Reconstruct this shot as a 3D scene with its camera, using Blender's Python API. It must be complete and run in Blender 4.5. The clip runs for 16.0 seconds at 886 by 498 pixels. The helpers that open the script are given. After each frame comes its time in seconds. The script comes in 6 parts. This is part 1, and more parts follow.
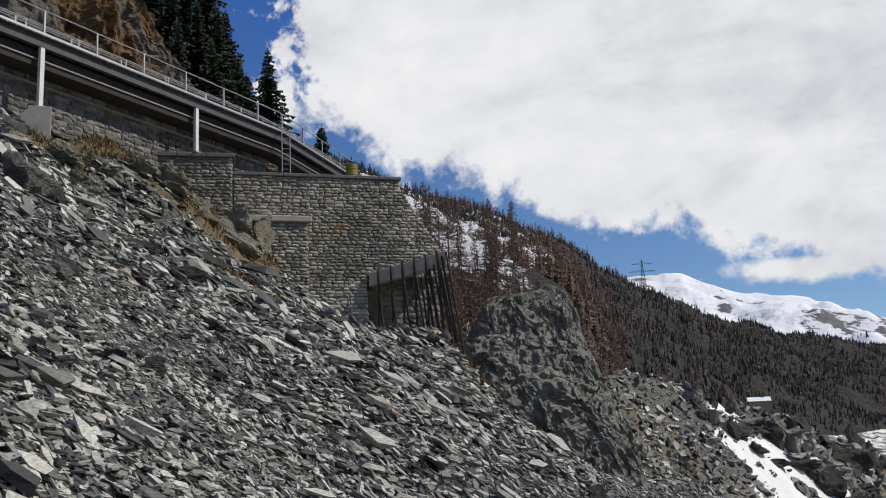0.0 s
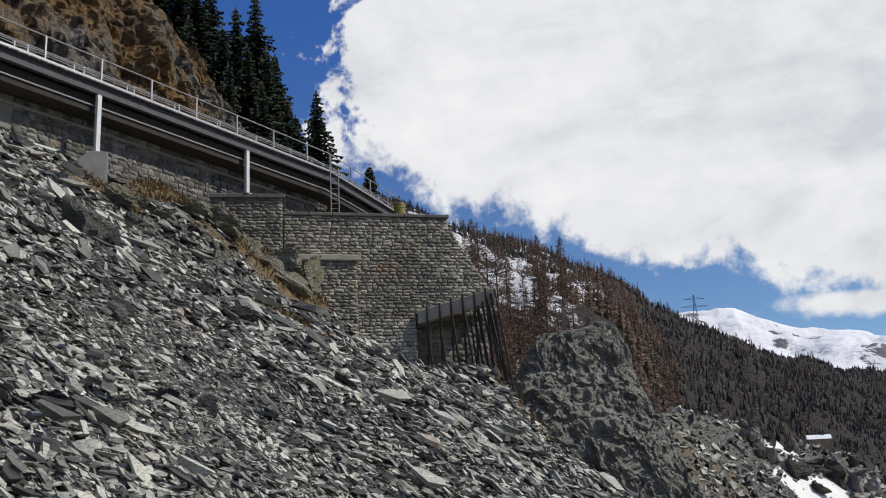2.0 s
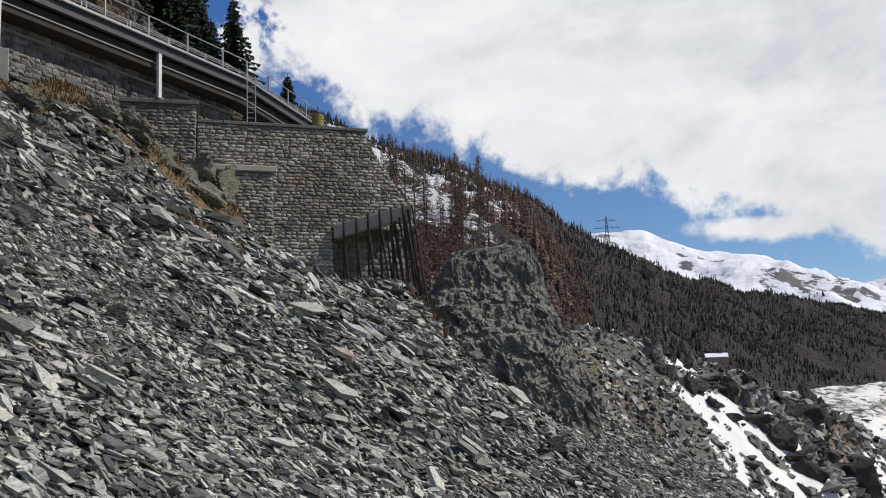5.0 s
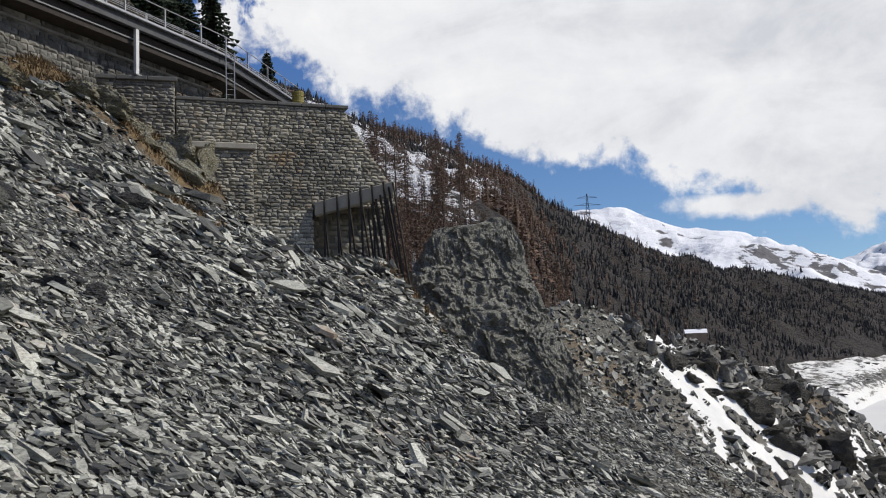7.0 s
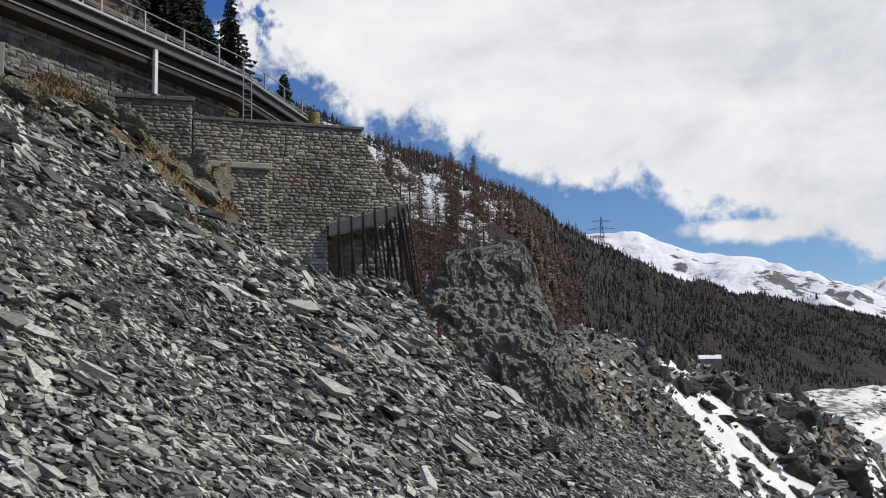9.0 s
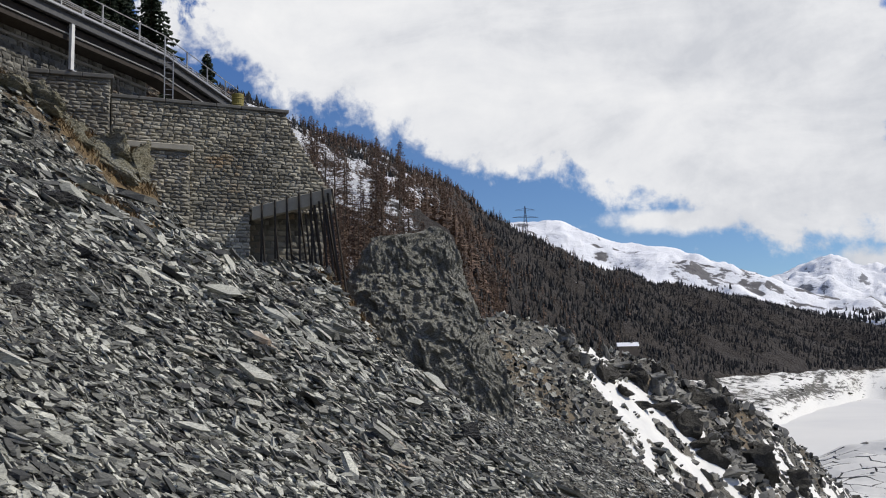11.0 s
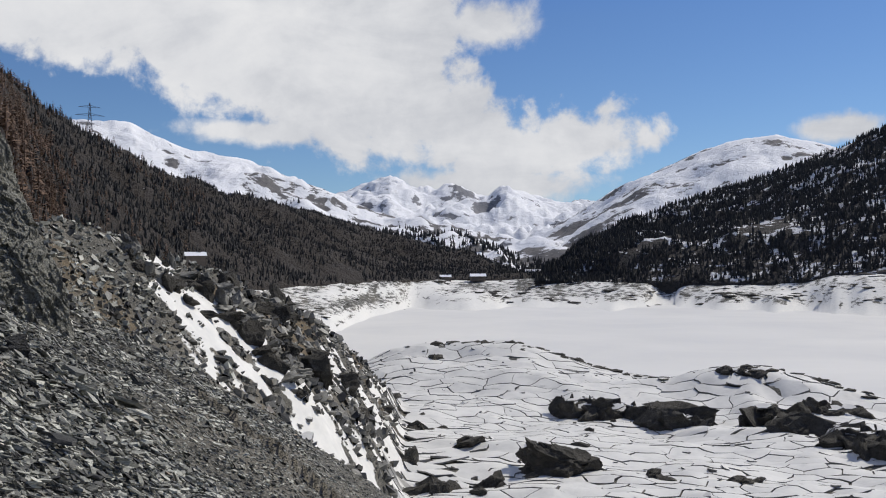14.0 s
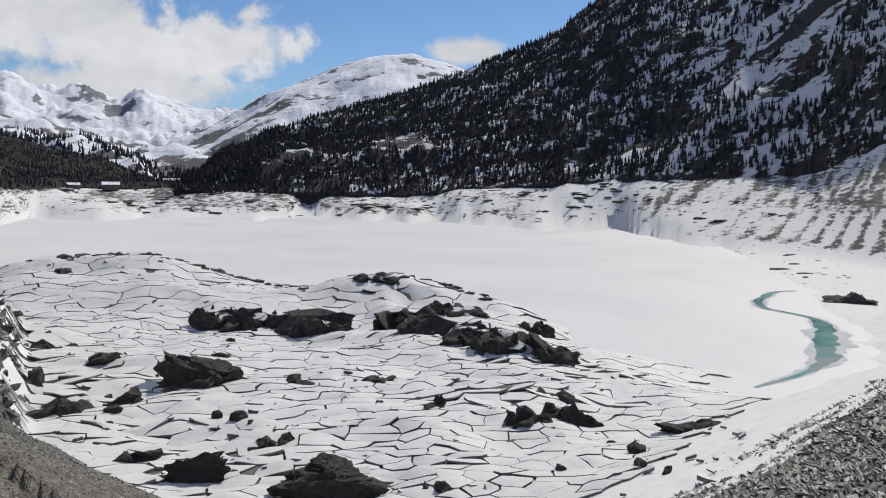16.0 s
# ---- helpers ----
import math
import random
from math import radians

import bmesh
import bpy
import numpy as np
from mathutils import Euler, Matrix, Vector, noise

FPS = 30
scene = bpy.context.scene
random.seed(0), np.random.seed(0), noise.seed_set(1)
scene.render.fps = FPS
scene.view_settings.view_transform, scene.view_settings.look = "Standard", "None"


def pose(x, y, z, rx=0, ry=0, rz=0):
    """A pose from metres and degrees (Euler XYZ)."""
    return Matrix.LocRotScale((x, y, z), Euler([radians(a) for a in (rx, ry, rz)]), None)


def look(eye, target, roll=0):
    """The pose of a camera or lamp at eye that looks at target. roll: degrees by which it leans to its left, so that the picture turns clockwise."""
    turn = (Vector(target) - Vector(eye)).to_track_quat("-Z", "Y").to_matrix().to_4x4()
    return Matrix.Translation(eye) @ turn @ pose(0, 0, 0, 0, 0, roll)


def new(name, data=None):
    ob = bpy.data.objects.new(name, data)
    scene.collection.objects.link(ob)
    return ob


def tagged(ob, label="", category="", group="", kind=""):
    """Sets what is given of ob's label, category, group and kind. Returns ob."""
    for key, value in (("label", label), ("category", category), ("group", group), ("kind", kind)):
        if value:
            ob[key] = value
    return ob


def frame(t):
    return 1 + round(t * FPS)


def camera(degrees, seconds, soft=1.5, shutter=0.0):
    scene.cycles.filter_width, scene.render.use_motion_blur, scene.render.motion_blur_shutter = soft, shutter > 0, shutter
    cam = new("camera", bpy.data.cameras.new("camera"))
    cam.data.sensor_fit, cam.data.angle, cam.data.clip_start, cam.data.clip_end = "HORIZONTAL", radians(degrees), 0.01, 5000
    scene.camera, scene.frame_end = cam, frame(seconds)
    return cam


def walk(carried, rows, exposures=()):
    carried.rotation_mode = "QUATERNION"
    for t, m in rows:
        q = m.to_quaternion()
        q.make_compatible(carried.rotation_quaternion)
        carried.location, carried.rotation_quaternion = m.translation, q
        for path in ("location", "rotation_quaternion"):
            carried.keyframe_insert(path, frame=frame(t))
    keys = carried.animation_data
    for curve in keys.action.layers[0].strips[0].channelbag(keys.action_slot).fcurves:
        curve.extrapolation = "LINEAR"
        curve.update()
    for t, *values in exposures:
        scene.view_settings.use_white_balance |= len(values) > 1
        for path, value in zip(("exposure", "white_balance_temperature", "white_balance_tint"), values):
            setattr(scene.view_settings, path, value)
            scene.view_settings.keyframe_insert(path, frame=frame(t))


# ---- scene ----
cam = camera(52.0, 16.0, soft=1.1)
EYE = Vector((0.0, 0.0, 36.0))


def turn(yaw, pitch, roll):
    """Camera pose at the stand point: yaw to the right of +y, pitch up, roll, in degrees."""
    a, p = radians(yaw), radians(pitch)
    way = Vector((math.sin(a) * math.cos(p), math.cos(a) * math.cos(p), math.sin(p)))
    return look(EYE, EYE + way, roll)


PATH = [
    (0.0, turn(0.00, 11.18, -2.79)),
    (0.5, turn(-1.73, 13.91, -3.71)),
    (1.0, turn(-2.63, 15.83, -3.42)),
    (1.5, turn(-2.36, 15.97, -3.34)),
    (2.0, turn(-2.99, 13.68, -2.85)),
    (2.5, turn(-3.71, 10.92, -2.59)),
    (3.0, turn(-1.22, 9.02, -2.01)),
    (3.5, turn(0.53, 7.99, -1.98)),
    (4.0, turn(2.17, 8.01, -2.15)),
    (4.2, turn(2.25, 8.21, -2.09)),
    (6.3, turn(1.69, 7.03, -2.19)),
    (6.5, turn(2.47, 6.57, -2.40)),
    (7.0, turn(3.21, 6.68, -2.42)),
    (7.5, turn(3.43, 7.16, -2.26)),
    (8.0, turn(3.15, 6.42, -1.98)),
    (8.2, turn(2.77, 6.74, -1.96)),
    (10.3, turn(2.35, 8.73, -1.42)),
    (10.5, turn(4.28, 8.41, -1.54)),
    (11.0, turn(7.17, 7.11, -1.39)),
    (11.5, turn(9.50, 5.75, -0.88)),
    (12.0, turn(11.43, 5.15, -0.88)),
    (12.5, turn(13.12, 4.64, -0.93)),
    (13.0, turn(18.33, 4.05, -0.76)),
    (13.5, turn(26.40, 3.42, -0.71)),
    (14.0, turn(33.71, 1.06, -0.37)),
    (14.5, turn(40.74, -0.24, -0.00)),
    (15.0, turn(48.04, -1.66, 0.11)),
    (15.5, turn(52.60, -2.61, 0.32)),
    (16.0, turn(56.00, -4.50, 0.75)),
]
walk(cam, PATH, exposures=((0.0, 0.0), (2.0, 0.02), (3.5, 0.06), (8.2, 0.06), (10.5, 0.03), (12.5, -0.04), (14.0, -0.12), (16.0, -0.09)))

# ---- world, sun ----
SUN_AZ, SUN_EL = 91.0, 44.0
sun = new("sun", bpy.data.lights.new("sun", "SUN"))
sun.data.energy, sun.data.angle, sun.data.color = 3.9, radians(0.55), (1.0, 0.945, 0.85)
sun_way = Vector((math.sin(radians(SUN_AZ)) * math.cos(radians(SUN_EL)), math.cos(radians(SUN_AZ)) * math.cos(radians(SUN_EL)), math.sin(radians(SUN_EL))))
sun.matrix_world = look(EYE + sun_way * 100, EYE)

world = bpy.data.worlds.new("sky")
scene.world = world
world.use_nodes = True


class Nodes:
    """Short-hand for building node trees."""

    def __init__(self, tree):
        self.tree = tree
        tree.nodes.clear()

    def add(self, kind, **values):
        n = self.tree.nodes.new("ShaderNode" + kind)
        for key, value in values.items():
            if key in n.bl_rna.properties:
                setattr(n, key, value)
            else:
                self.put(n.inputs[key.replace("_", " ")], value)
        return n

    def put(self, socket, value):
        if isinstance(value, bpy.types.NodeSocket):
            self.tree.links.new(value, socket)
        elif isinstance(value, bpy.types.Node):
            self.tree.links.new(value.outputs[0], socket)
        elif isinstance(value, (tuple, list)) and len(value) == 3 and socket.type == "RGBA":
            socket.default_value = (*value, 1)
        else:
            socket.default_value = value

    def math(self, op, a, b=0.0, c=0.0, clamp=False):
        n = self.tree.nodes.new("ShaderNodeMath")
        n.operation, n.use_clamp = op, clamp
        for s, v in zip(n.inputs, (a, b, c)):
            self.put(s, v)
        return n.outputs[0]

    def noise(self, vector, scale, detail=6.0, rough=0.55, warp=0.0, out=0):
        n = self.tree.nodes.new("ShaderNodeTexNoise")
        self.put(n.inputs["Vector"], vector)
        n.inputs["Scale"].default_value, n.inputs["Detail"].default_value = scale, detail
        n.inputs["Roughness"].default_value, n.inputs["Distortion"].default_value = rough, warp
        return n.outputs[out]

    def ramp(self, fac, *stops, smooth=False):
        n = self.tree.nodes.new("ShaderNodeValToRGB")
        self.put(n.inputs[0], fac)
        e = n.color_ramp.elements
        while len(e) < len(stops):
            e.new(0.5)
        for i, (at, col) in enumerate(stops):
            e[i].position = at
            e[i].color = (*col, 1) if isinstance(col, tuple) else (col, col, col, 1)
        if smooth:
            n.color_ramp.interpolation = "EASE"
        return n.outputs[0]

    def mix(self, fac, a, b, blend="MIX"):
        n = self.tree.nodes.new("ShaderNodeMix")
        n.data_type, n.blend_type = "RGBA", blend
        self.put(n.inputs[0], fac)
        self.put(n.inputs[6], a)
        self.put(n.inputs[7], b)
        return n.outputs[2]

    def map(self, vector, scale=(1, 1, 1), move=(0, 0, 0), rot=(0, 0, 0)):
        n = self.tree.nodes.new("ShaderNodeMapping")
        self.put(n.inputs[0], vector)
        n.inputs[1].default_value, n.inputs[2].default_value, n.inputs[3].default_value = move, rot, scale
        return n.outputs[0]


def make_sky():
    k = Nodes(world.node_tree)
    sky = k.add("TexSky", sky_type="NISHITA", sun_disc=False, sun_elevation=radians(SUN_EL), sun_rotation=radians(SUN_AZ),
                altitude=1700.0, air_density=1.0, dust_density=0.4, ozone_density=2.5)
    way = k.add("TexCoord").outputs["Generated"]
    sep = k.add("SeparateXYZ", Vector=way)
    x, y, z = sep.outputs
    az = k.math("DEGREES", k.math("ARCTAN2", x, y))
    el = k.math("DEGREES", k.math("ARCSINE", z))
    n1 = k.noise(way, 7.0, 9.0, 0.6, 0.3)
    n2 = k.noise(way, 26.0, 7.0, 0.6, 0.2)
    wob = k.math("ADD", k.math("MULTIPLY", k.math("SUBTRACT", n1, 0.5), 9.0), k.math("MULTIPLY", k.math("SUBTRACT", n2, 0.5), 5.5))
    u = k.math("DIVIDE", k.math("ADD", az, 20.0), 80.0, clamp=True)

    def edge(*rows):
        return k.math("MULTIPLY", k.ramp(u, *[((a + 20) / 80, e / 60) for a, e in rows]), 60.0)

    low = edge((-7.5, 18.8), (-3, 16.2), (3, 14.2), (10, 12.4), (18, 10.3), (23, 8.2), (27, 6.4), (33, 5.6), (42, 4.6), (47, 7.0), (50, 12))
    top = edge((30, 12.4), (36, 12.0), (38.5, 10.4), (44, 9.4), (47.5, 8.2), (49.5, 5.0))
    a = k.math("MINIMUM", k.math("SUBTRACT", el, low), k.math("ADD", k.math("ADD", k.math("MULTIPLY", el, -0.12), k.math("MULTIPLY", wob, 1.1)), k.math("ADD", az, 14.6)))
    b = k.math("MAXIMUM", k.math("SUBTRACT", top, el), k.math("SUBTRACT", 35.4, az))
    a, b = k.math("ADD", a, wob), k.math("ADD", b, wob)
    depth = k.math("MINIMUM", a, b)

    def puff(az0, el0, ra, re):
        p = k.math("POWER", k.math("DIVIDE", k.math("SUBTRACT", az, az0), ra), 2.0)
        q = k.math("POWER", k.math("DIVIDE", k.math("SUBTRACT", el, el0), re), 2.0)
        r = k.math("SUBTRACT", 1.0, k.math("SQRT", k.math("ADD", p, q)))
        return k.math("ADD", k.math("MULTIPLY", r, 2.2), k.math("MULTIPLY", wob, 0.6))

    for row in ((57.3, 7.9, 2.6, 0.9), (36.7, 15.0, 3.2, 1.7), (23.0, 8.3, 5.5, 0.8), (37, 5.0, 8, 1.4)):
        depth = k.math("MAXIMUM", depth, puff(*row))
    # broken cloud over the rest of the sky
    rest = k.math("MAXIMUM", k.math("SUBTRACT", el, 36.0), k.math("SUBTRACT", k.math("ABSOLUTE", k.math("SUBTRACT", az, 22.0)), 62.0))
    rest = k.math("MINIMUM", k.math("MULTIPLY", rest, 0.15), -0.35)
    depth = k.math("MAXIMUM", depth, k.math("ADD", rest, k.math("MULTIPLY", k.math("SUBTRACT", k.noise(way, 3.0, 6.0, 0.6), 0.5), 9.0)))
    mask = k.add("MapRange", Value=depth, From_Min=-0.5, From_Max=1.1, interpolation_type="SMOOTHSTEP")
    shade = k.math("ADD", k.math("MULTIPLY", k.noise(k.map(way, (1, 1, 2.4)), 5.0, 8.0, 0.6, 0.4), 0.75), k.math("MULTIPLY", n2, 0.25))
    side = k.add("MapRange", Value=az, From_Min=16.0, From_Max=44.0, To_Min=0.0, To_Max=0.13)
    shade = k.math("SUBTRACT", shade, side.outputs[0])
    cloud = k.ramp(shade, (0.33, (0.66, 0.68, 0.73)), (0.5, (0.84, 0.85, 0.88)), (0.68, (0.96, 0.96, 0.97)))
    tint = k.ramp(k.math("DIVIDE", el, 40.0, clamp=True), (0.1, (0.40, 0.465, 0.53)), (0.38, (0.37, 0.46, 0.58)), (0.68, (0.25, 0.43, 0.74)))
    clear = k.add("Background", Color=k.mix(1.0, sky.outputs[0], tint, "MULTIPLY"), Strength=0.172)
    white = k.add("Background", Color=cloud, Strength=0.92)
    both = k.add("MixShader", Fac=mask.outputs[0])
    k.put(both.inputs[1], clear.outputs[0])
    k.put(both.inputs[2], white.outputs[0])
    k.put(k.add("OutputWorld").inputs[0], both.outputs[0])


make_sky()

# ---- materials ----
def material(name, rough=0.9, metal=0.0):
    """A new node material: the node helper, its shader and the object-space place."""
    m = bpy.data.materials.new(name)
    m.use_nodes = True
    k = Nodes(m.node_tree)
    shader = k.add("BsdfPrincipled")
    shader.inputs["Roughness"].default_value, shader.inputs["Metallic"].default_value = rough, metal
    shader.inputs["Specular IOR Level"].default_value = 0.3
    k.put(k.add("OutputMaterial").inputs[0], shader.outputs[0])
    return m, k, shader


def bump(k, shader, height, strength=0.5, distance=0.05):
    b = k.add("Bump", Strength=strength, Distance=distance, Height=height)
    k.put(shader.inputs["Normal"], b.outputs[0])


def world_place(k):
    return k.add("NewGeometry").outputs["Position"]


def slate_material(name, dark, mid, light, rust=(0.16, 0.09, 0.045), island=True):
    m, k, s = material(name, 0.55)
    s.inputs["Specular IOR Level"].default_value = 0.45
    p = world_place(k)
    geo = k.add("NewGeometry")
    rnd = geo.outputs["Random Per Island"] if island else k.add("ObjectInfo").outputs["Random"]
    n = k.math("ADD", k.math("MULTIPLY", k.noise(p, 0.7, 5), 0.5), k.math("MULTIPLY", rnd, 0.5))
    col = k.ramp(n, (0.3, dark), (0.5, mid), (0.74, light))
    fine = k.noise(k.map(p, (14, 14, 40)), 1.0, 6, 0.65)
    col = k.mix(1.0, col, k.ramp(fine, (0.32, (0.35, 0.35, 0.36)), (0.5, (0.9, 0.9, 0.9)), (0.66, (1.25, 1.25, 1.22))), "MULTIPLY")
    spot = k.math("MULTIPLY", k.ramp(k.noise(p, 0.35, 4, 0.6), (0.56, 0.0), (0.68, 1.0)), k.ramp(rnd, (0.72, 0.0), (0.8, 0.75)))
    col = k.mix(spot, col, rust)
    k.put(s.inputs["Base Color"], col)
    bump(k, s, fine, 0.5, 0.03)
    return m


SLATE = slate_material("slate", (0.03, 0.03, 0.027), (0.215, 0.214, 0.180), (0.53, 0.527, 0.45))
SLATE_PIECE = slate_material("slate_piece", (0.03, 0.03, 0.027), (0.215, 0.214, 0.180), (0.53, 0.527, 0.45), island=False)
DARK_ROCK = slate_material("dark_rock", (0.035, 0.034, 0.03), (0.12, 0.116, 0.1), (0.27, 0.26, 0.225), (0.09, 0.06, 0.035))


def rock_material(name, stops, strata=(0, 0, 1), scale=0.5, relief=0.25, grey=False, cracked=True):
    m, k, s = material(name, 0.92)
    p = world_place(k)
    a = k.noise(p, scale, 8, 0.62, 0.3)
    b = k.noise(k.map(p, (2.2, 2.2, 7), rot=strata), scale * 2.2, 9, 0.7, 0.5)
    n = k.math("ADD", k.math("MULTIPLY", a, 0.5), k.math("MULTIPLY", b, 0.5))
    col = k.ramp(n, *stops)
    fine = k.noise(k.map(p, (1, 1, 2.2), rot=strata), 9.0, 7, 0.7)
    col = k.mix(1.0, col, k.ramp(fine, (0.3, (0.5, 0.5, 0.5)), (0.55, (1.0, 1.0, 1.0)), (0.7, (1.35, 1.35, 1.32))), "MULTIPLY")
    if grey:
        big = k.ramp(k.noise(p, 0.11, 4, 0.6), (0.45, 0.0), (0.58, 0.85))
        col = k.mix(big, col, k.ramp(n, (0.3, (0.05, 0.05, 0.044)), (0.5, (0.16, 0.155, 0.135)), (0.75, (0.34, 0.335, 0.3))))
    cracks = k.add("TexVoronoi", feature="DISTANCE_TO_EDGE", Vector=k.mix(0.25, p, k.noise(p, 1.2, 4, out=1)), Scale=scale * 2.5)
    edge = k.ramp(cracks.outputs["Distance"], (0.0, 0.35 if cracked else 0.9), (0.06, 1.0))
    col = k.mix(1.0, col, edge, "MULTIPLY")
    k.put(s.inputs["Base Color"], col)
    bump(k, s, k.math("ADD", k.math("ADD", b, k.math("MULTIPLY", fine, 0.35)), k.math("MULTIPLY", edge, 0.3)), 1.0, relief * 1.5)
    return m


PINNACLE = rock_material("pinnacle_rock", ((0.32, (0.12, 0.118, 0.1)), (0.46, (0.31, 0.304, 0.26)), (0.58, (0.4, 0.39, 0.33)), (0.7, (0.58, 0.565, 0.49))), (0.5, 0.3, 0), 1.6, 0.2, cracked=False)
CLIFF = rock_material("cliff_rock", ((0.3, (0.035, 0.03, 0.024)), (0.43, (0.13, 0.08, 0.035)), (0.5, (0.24, 0.135, 0.045)), (0.57, (0.16, 0.13, 0.085)), (0.68, (0.14, 0.14, 0.125)), (0.8, (0.3, 0.29, 0.25))), (0.4, 0.5, 0), 0.3, grey=True)
OUTCROP = rock_material("lichen_rock", ((0.3, (0.1, 0.096, 0.076)), (0.45, (0.28, 0.25, 0.16)), (0.53, (0.33, 0.315, 0.235)), (0.66, (0.46, 0.455, 0.4))), (0.3, 0.6, 0), 0.8, cracked=False)
BOULDER = rock_material("boulder_rock", ((0.3, (0.03, 0.028, 0.024)), (0.5, (0.085, 0.079, 0.067)), (0.7, (0.17, 0.16, 0.135))), (0.3, 0.2, 0), 0.9, 0.3, cracked=False)


def masonry_material(name, tint):
    m, k, s = material(name, 0.9)
    p = world_place(k)
    r = k.add("ObjectInfo").outputs["Random"]
    i = k.add("NewGeometry").outputs["Random Per Island"]
    rnd = k.math("FRACT", k.math("ADD", r, i))
    col = k.ramp(k.math("ADD", k.math("MULTIPLY", rnd, 0.7), k.math("MULTIPLY", k.noise(p, 1.4, 5), 0.3)),
                 (0.15, (0.15, 0.143, 0.122)), (0.55, (0.255, 0.244, 0.208)), (0.9, (0.43, 0.41, 0.35)))
    col = k.mix(1.0, col, tint, "MULTIPLY")
    col = k.mix(1.0, col, k.ramp(k.noise(k.map(p, (1, 1, 0.5)), 0.35, 6, 0.65), (0.32, (0.62, 0.62, 0.63)), (0.5, (0.95, 0.94, 0.92)), (0.68, (1.3, 1.27, 1.2))), "MULTIPLY")
    rust = k.math("MULTIPLY", k.ramp(k.noise(p, 0.45, 4, 0.6), (0.55, 0.0), (0.7, 1.0)), k.ramp(rnd, (0.45, 0.0), (0.75, 0.7)))
    col = k.mix(rust, col, (0.24, 0.15, 0.07))
    lime = k.ramp(k.noise(k.map(p, (1.2, 1.2, 0.16)), 1.0, 5, 0.6), (0.54, 0.0), (0.7, 0.55))
    col = k.mix(lime, col, (0.36, 0.35, 0.32))
    fine = k.noise(p, 14, 7, 0.7)
    col = k.mix(k.math("MULTIPLY", fine, 0.5), col, k.mix(1.0, col, (0.5, 0.5, 0.5), "MULTIPLY"))
    k.put(s.inputs["Base Color"], col)
    bump(k, s, fine, 0.6, 0.03)
    return m


STONE = masonry_material("wall_stone", (1.2, 1.18, 1.13))
RUBBLE = masonry_material("rubble_stone", (0.66, 0.67, 0.69))


def plain_material(name, stops, scale=3.0, rough=0.85, metal=0.0, relief=0.02, stretch=(1, 1, 1), strength=0.4):
    """A surface with two scales of mottling between colour stops."""
    m, k, s = material(name, rough, metal)
    p = world_place(k)
    n = k.math("ADD", k.math("MULTIPLY", k.noise(k.map(p, stretch), scale, 6, 0.6), 0.6), k.math("MULTIPLY", k.noise(p, scale * 9, 5, 0.65), 0.4))
    k.put(s.inputs["Base Color"], k.ramp(n, *stops))
    bump(k, s, n, strength, relief)
    return m


MORTAR = plain_material("mortar", ((0.3, (0.13, 0.124, 0.108)), (0.7, (0.24, 0.228, 0.2))), 6)
CONCRETE = plain_material("concrete", ((0.3, (0.17, 0.165, 0.15)), (0.7, (0.3, 0.29, 0.26))), 2.0)
COPING = plain_material("coping", ((0.3, (0.09, 0.088, 0.08)), (0.7, (0.17, 0.165, 0.15))), 2.0)
LEDGE = plain_material("ledge_concrete", ((0.3, (0.28, 0.26, 0.21)), (0.7, (0.42, 0.39, 0.32))), 1.5)
STEEL = plain_material("galvanised_steel", ((0.3, (0.3, 0.3, 0.3)), (0.7, (0.42, 0.42, 0.41))), 3, 0.5, 0.5)
GIRDER = plain_material("girder_steel", ((0.3, (0.055, 0.056, 0.058)), (0.7, (0.1, 0.1, 0.1))), 3, 0.7, 0.2)
WHITE_STEEL = plain_material("pale_steel", ((0.3, (0.5, 0.5, 0.48)), (0.7, (0.66, 0.66, 0.63))), 2, 0.5)
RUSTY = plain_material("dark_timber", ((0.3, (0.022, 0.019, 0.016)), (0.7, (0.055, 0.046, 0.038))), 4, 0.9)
BARREL = plain_material("barrel_paint", ((0.3, (0.16, 0.13, 0.03)), (0.7, (0.26, 0.22, 0.06))), 3, 0.6)
BARK = plain_material("bark", ((0.3, (0.05, 0.038, 0.028)), (0.7, (0.11, 0.085, 0.065))), 3)
PYLON = plain_material("pylon_steel", ((0.3, (0.1, 0.11, 0.13)), (0.7, (0.16, 0.17, 0.19))), 1, 0.7)
SNOW_ROOF = plain_material("roof_snow", ((0.3, (0.78, 0.8, 0.83)), (0.7, (0.86, 0.87, 0.88))), 0.3)
HOUSE = plain_material("house_wall", ((0.3, (0.1, 0.08, 0.06)), (0.7, (0.2, 0.17, 0.14))), 0.3)


def needles(name, stops):
    m, k, s = material(name, 0.85)
    r = k.add("NewGeometry").outputs["Random Per Island"]
    p = world_place(k)
    n = k.math("ADD", k.math("MULTIPLY", r, 0.6), k.math("MULTIPLY", k.noise(p, 0.4, 4), 0.4))
    k.put(s.inputs["Base Color"], k.ramp(n, *stops))
    return m


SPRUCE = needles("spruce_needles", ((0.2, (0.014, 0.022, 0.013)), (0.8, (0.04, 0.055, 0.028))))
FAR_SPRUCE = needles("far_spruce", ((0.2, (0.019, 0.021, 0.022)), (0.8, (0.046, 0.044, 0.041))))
LARCH = needles("bare_larch", ((0.2, (0.075, 0.05, 0.035)), (0.8, (0.19, 0.122, 0.083))))


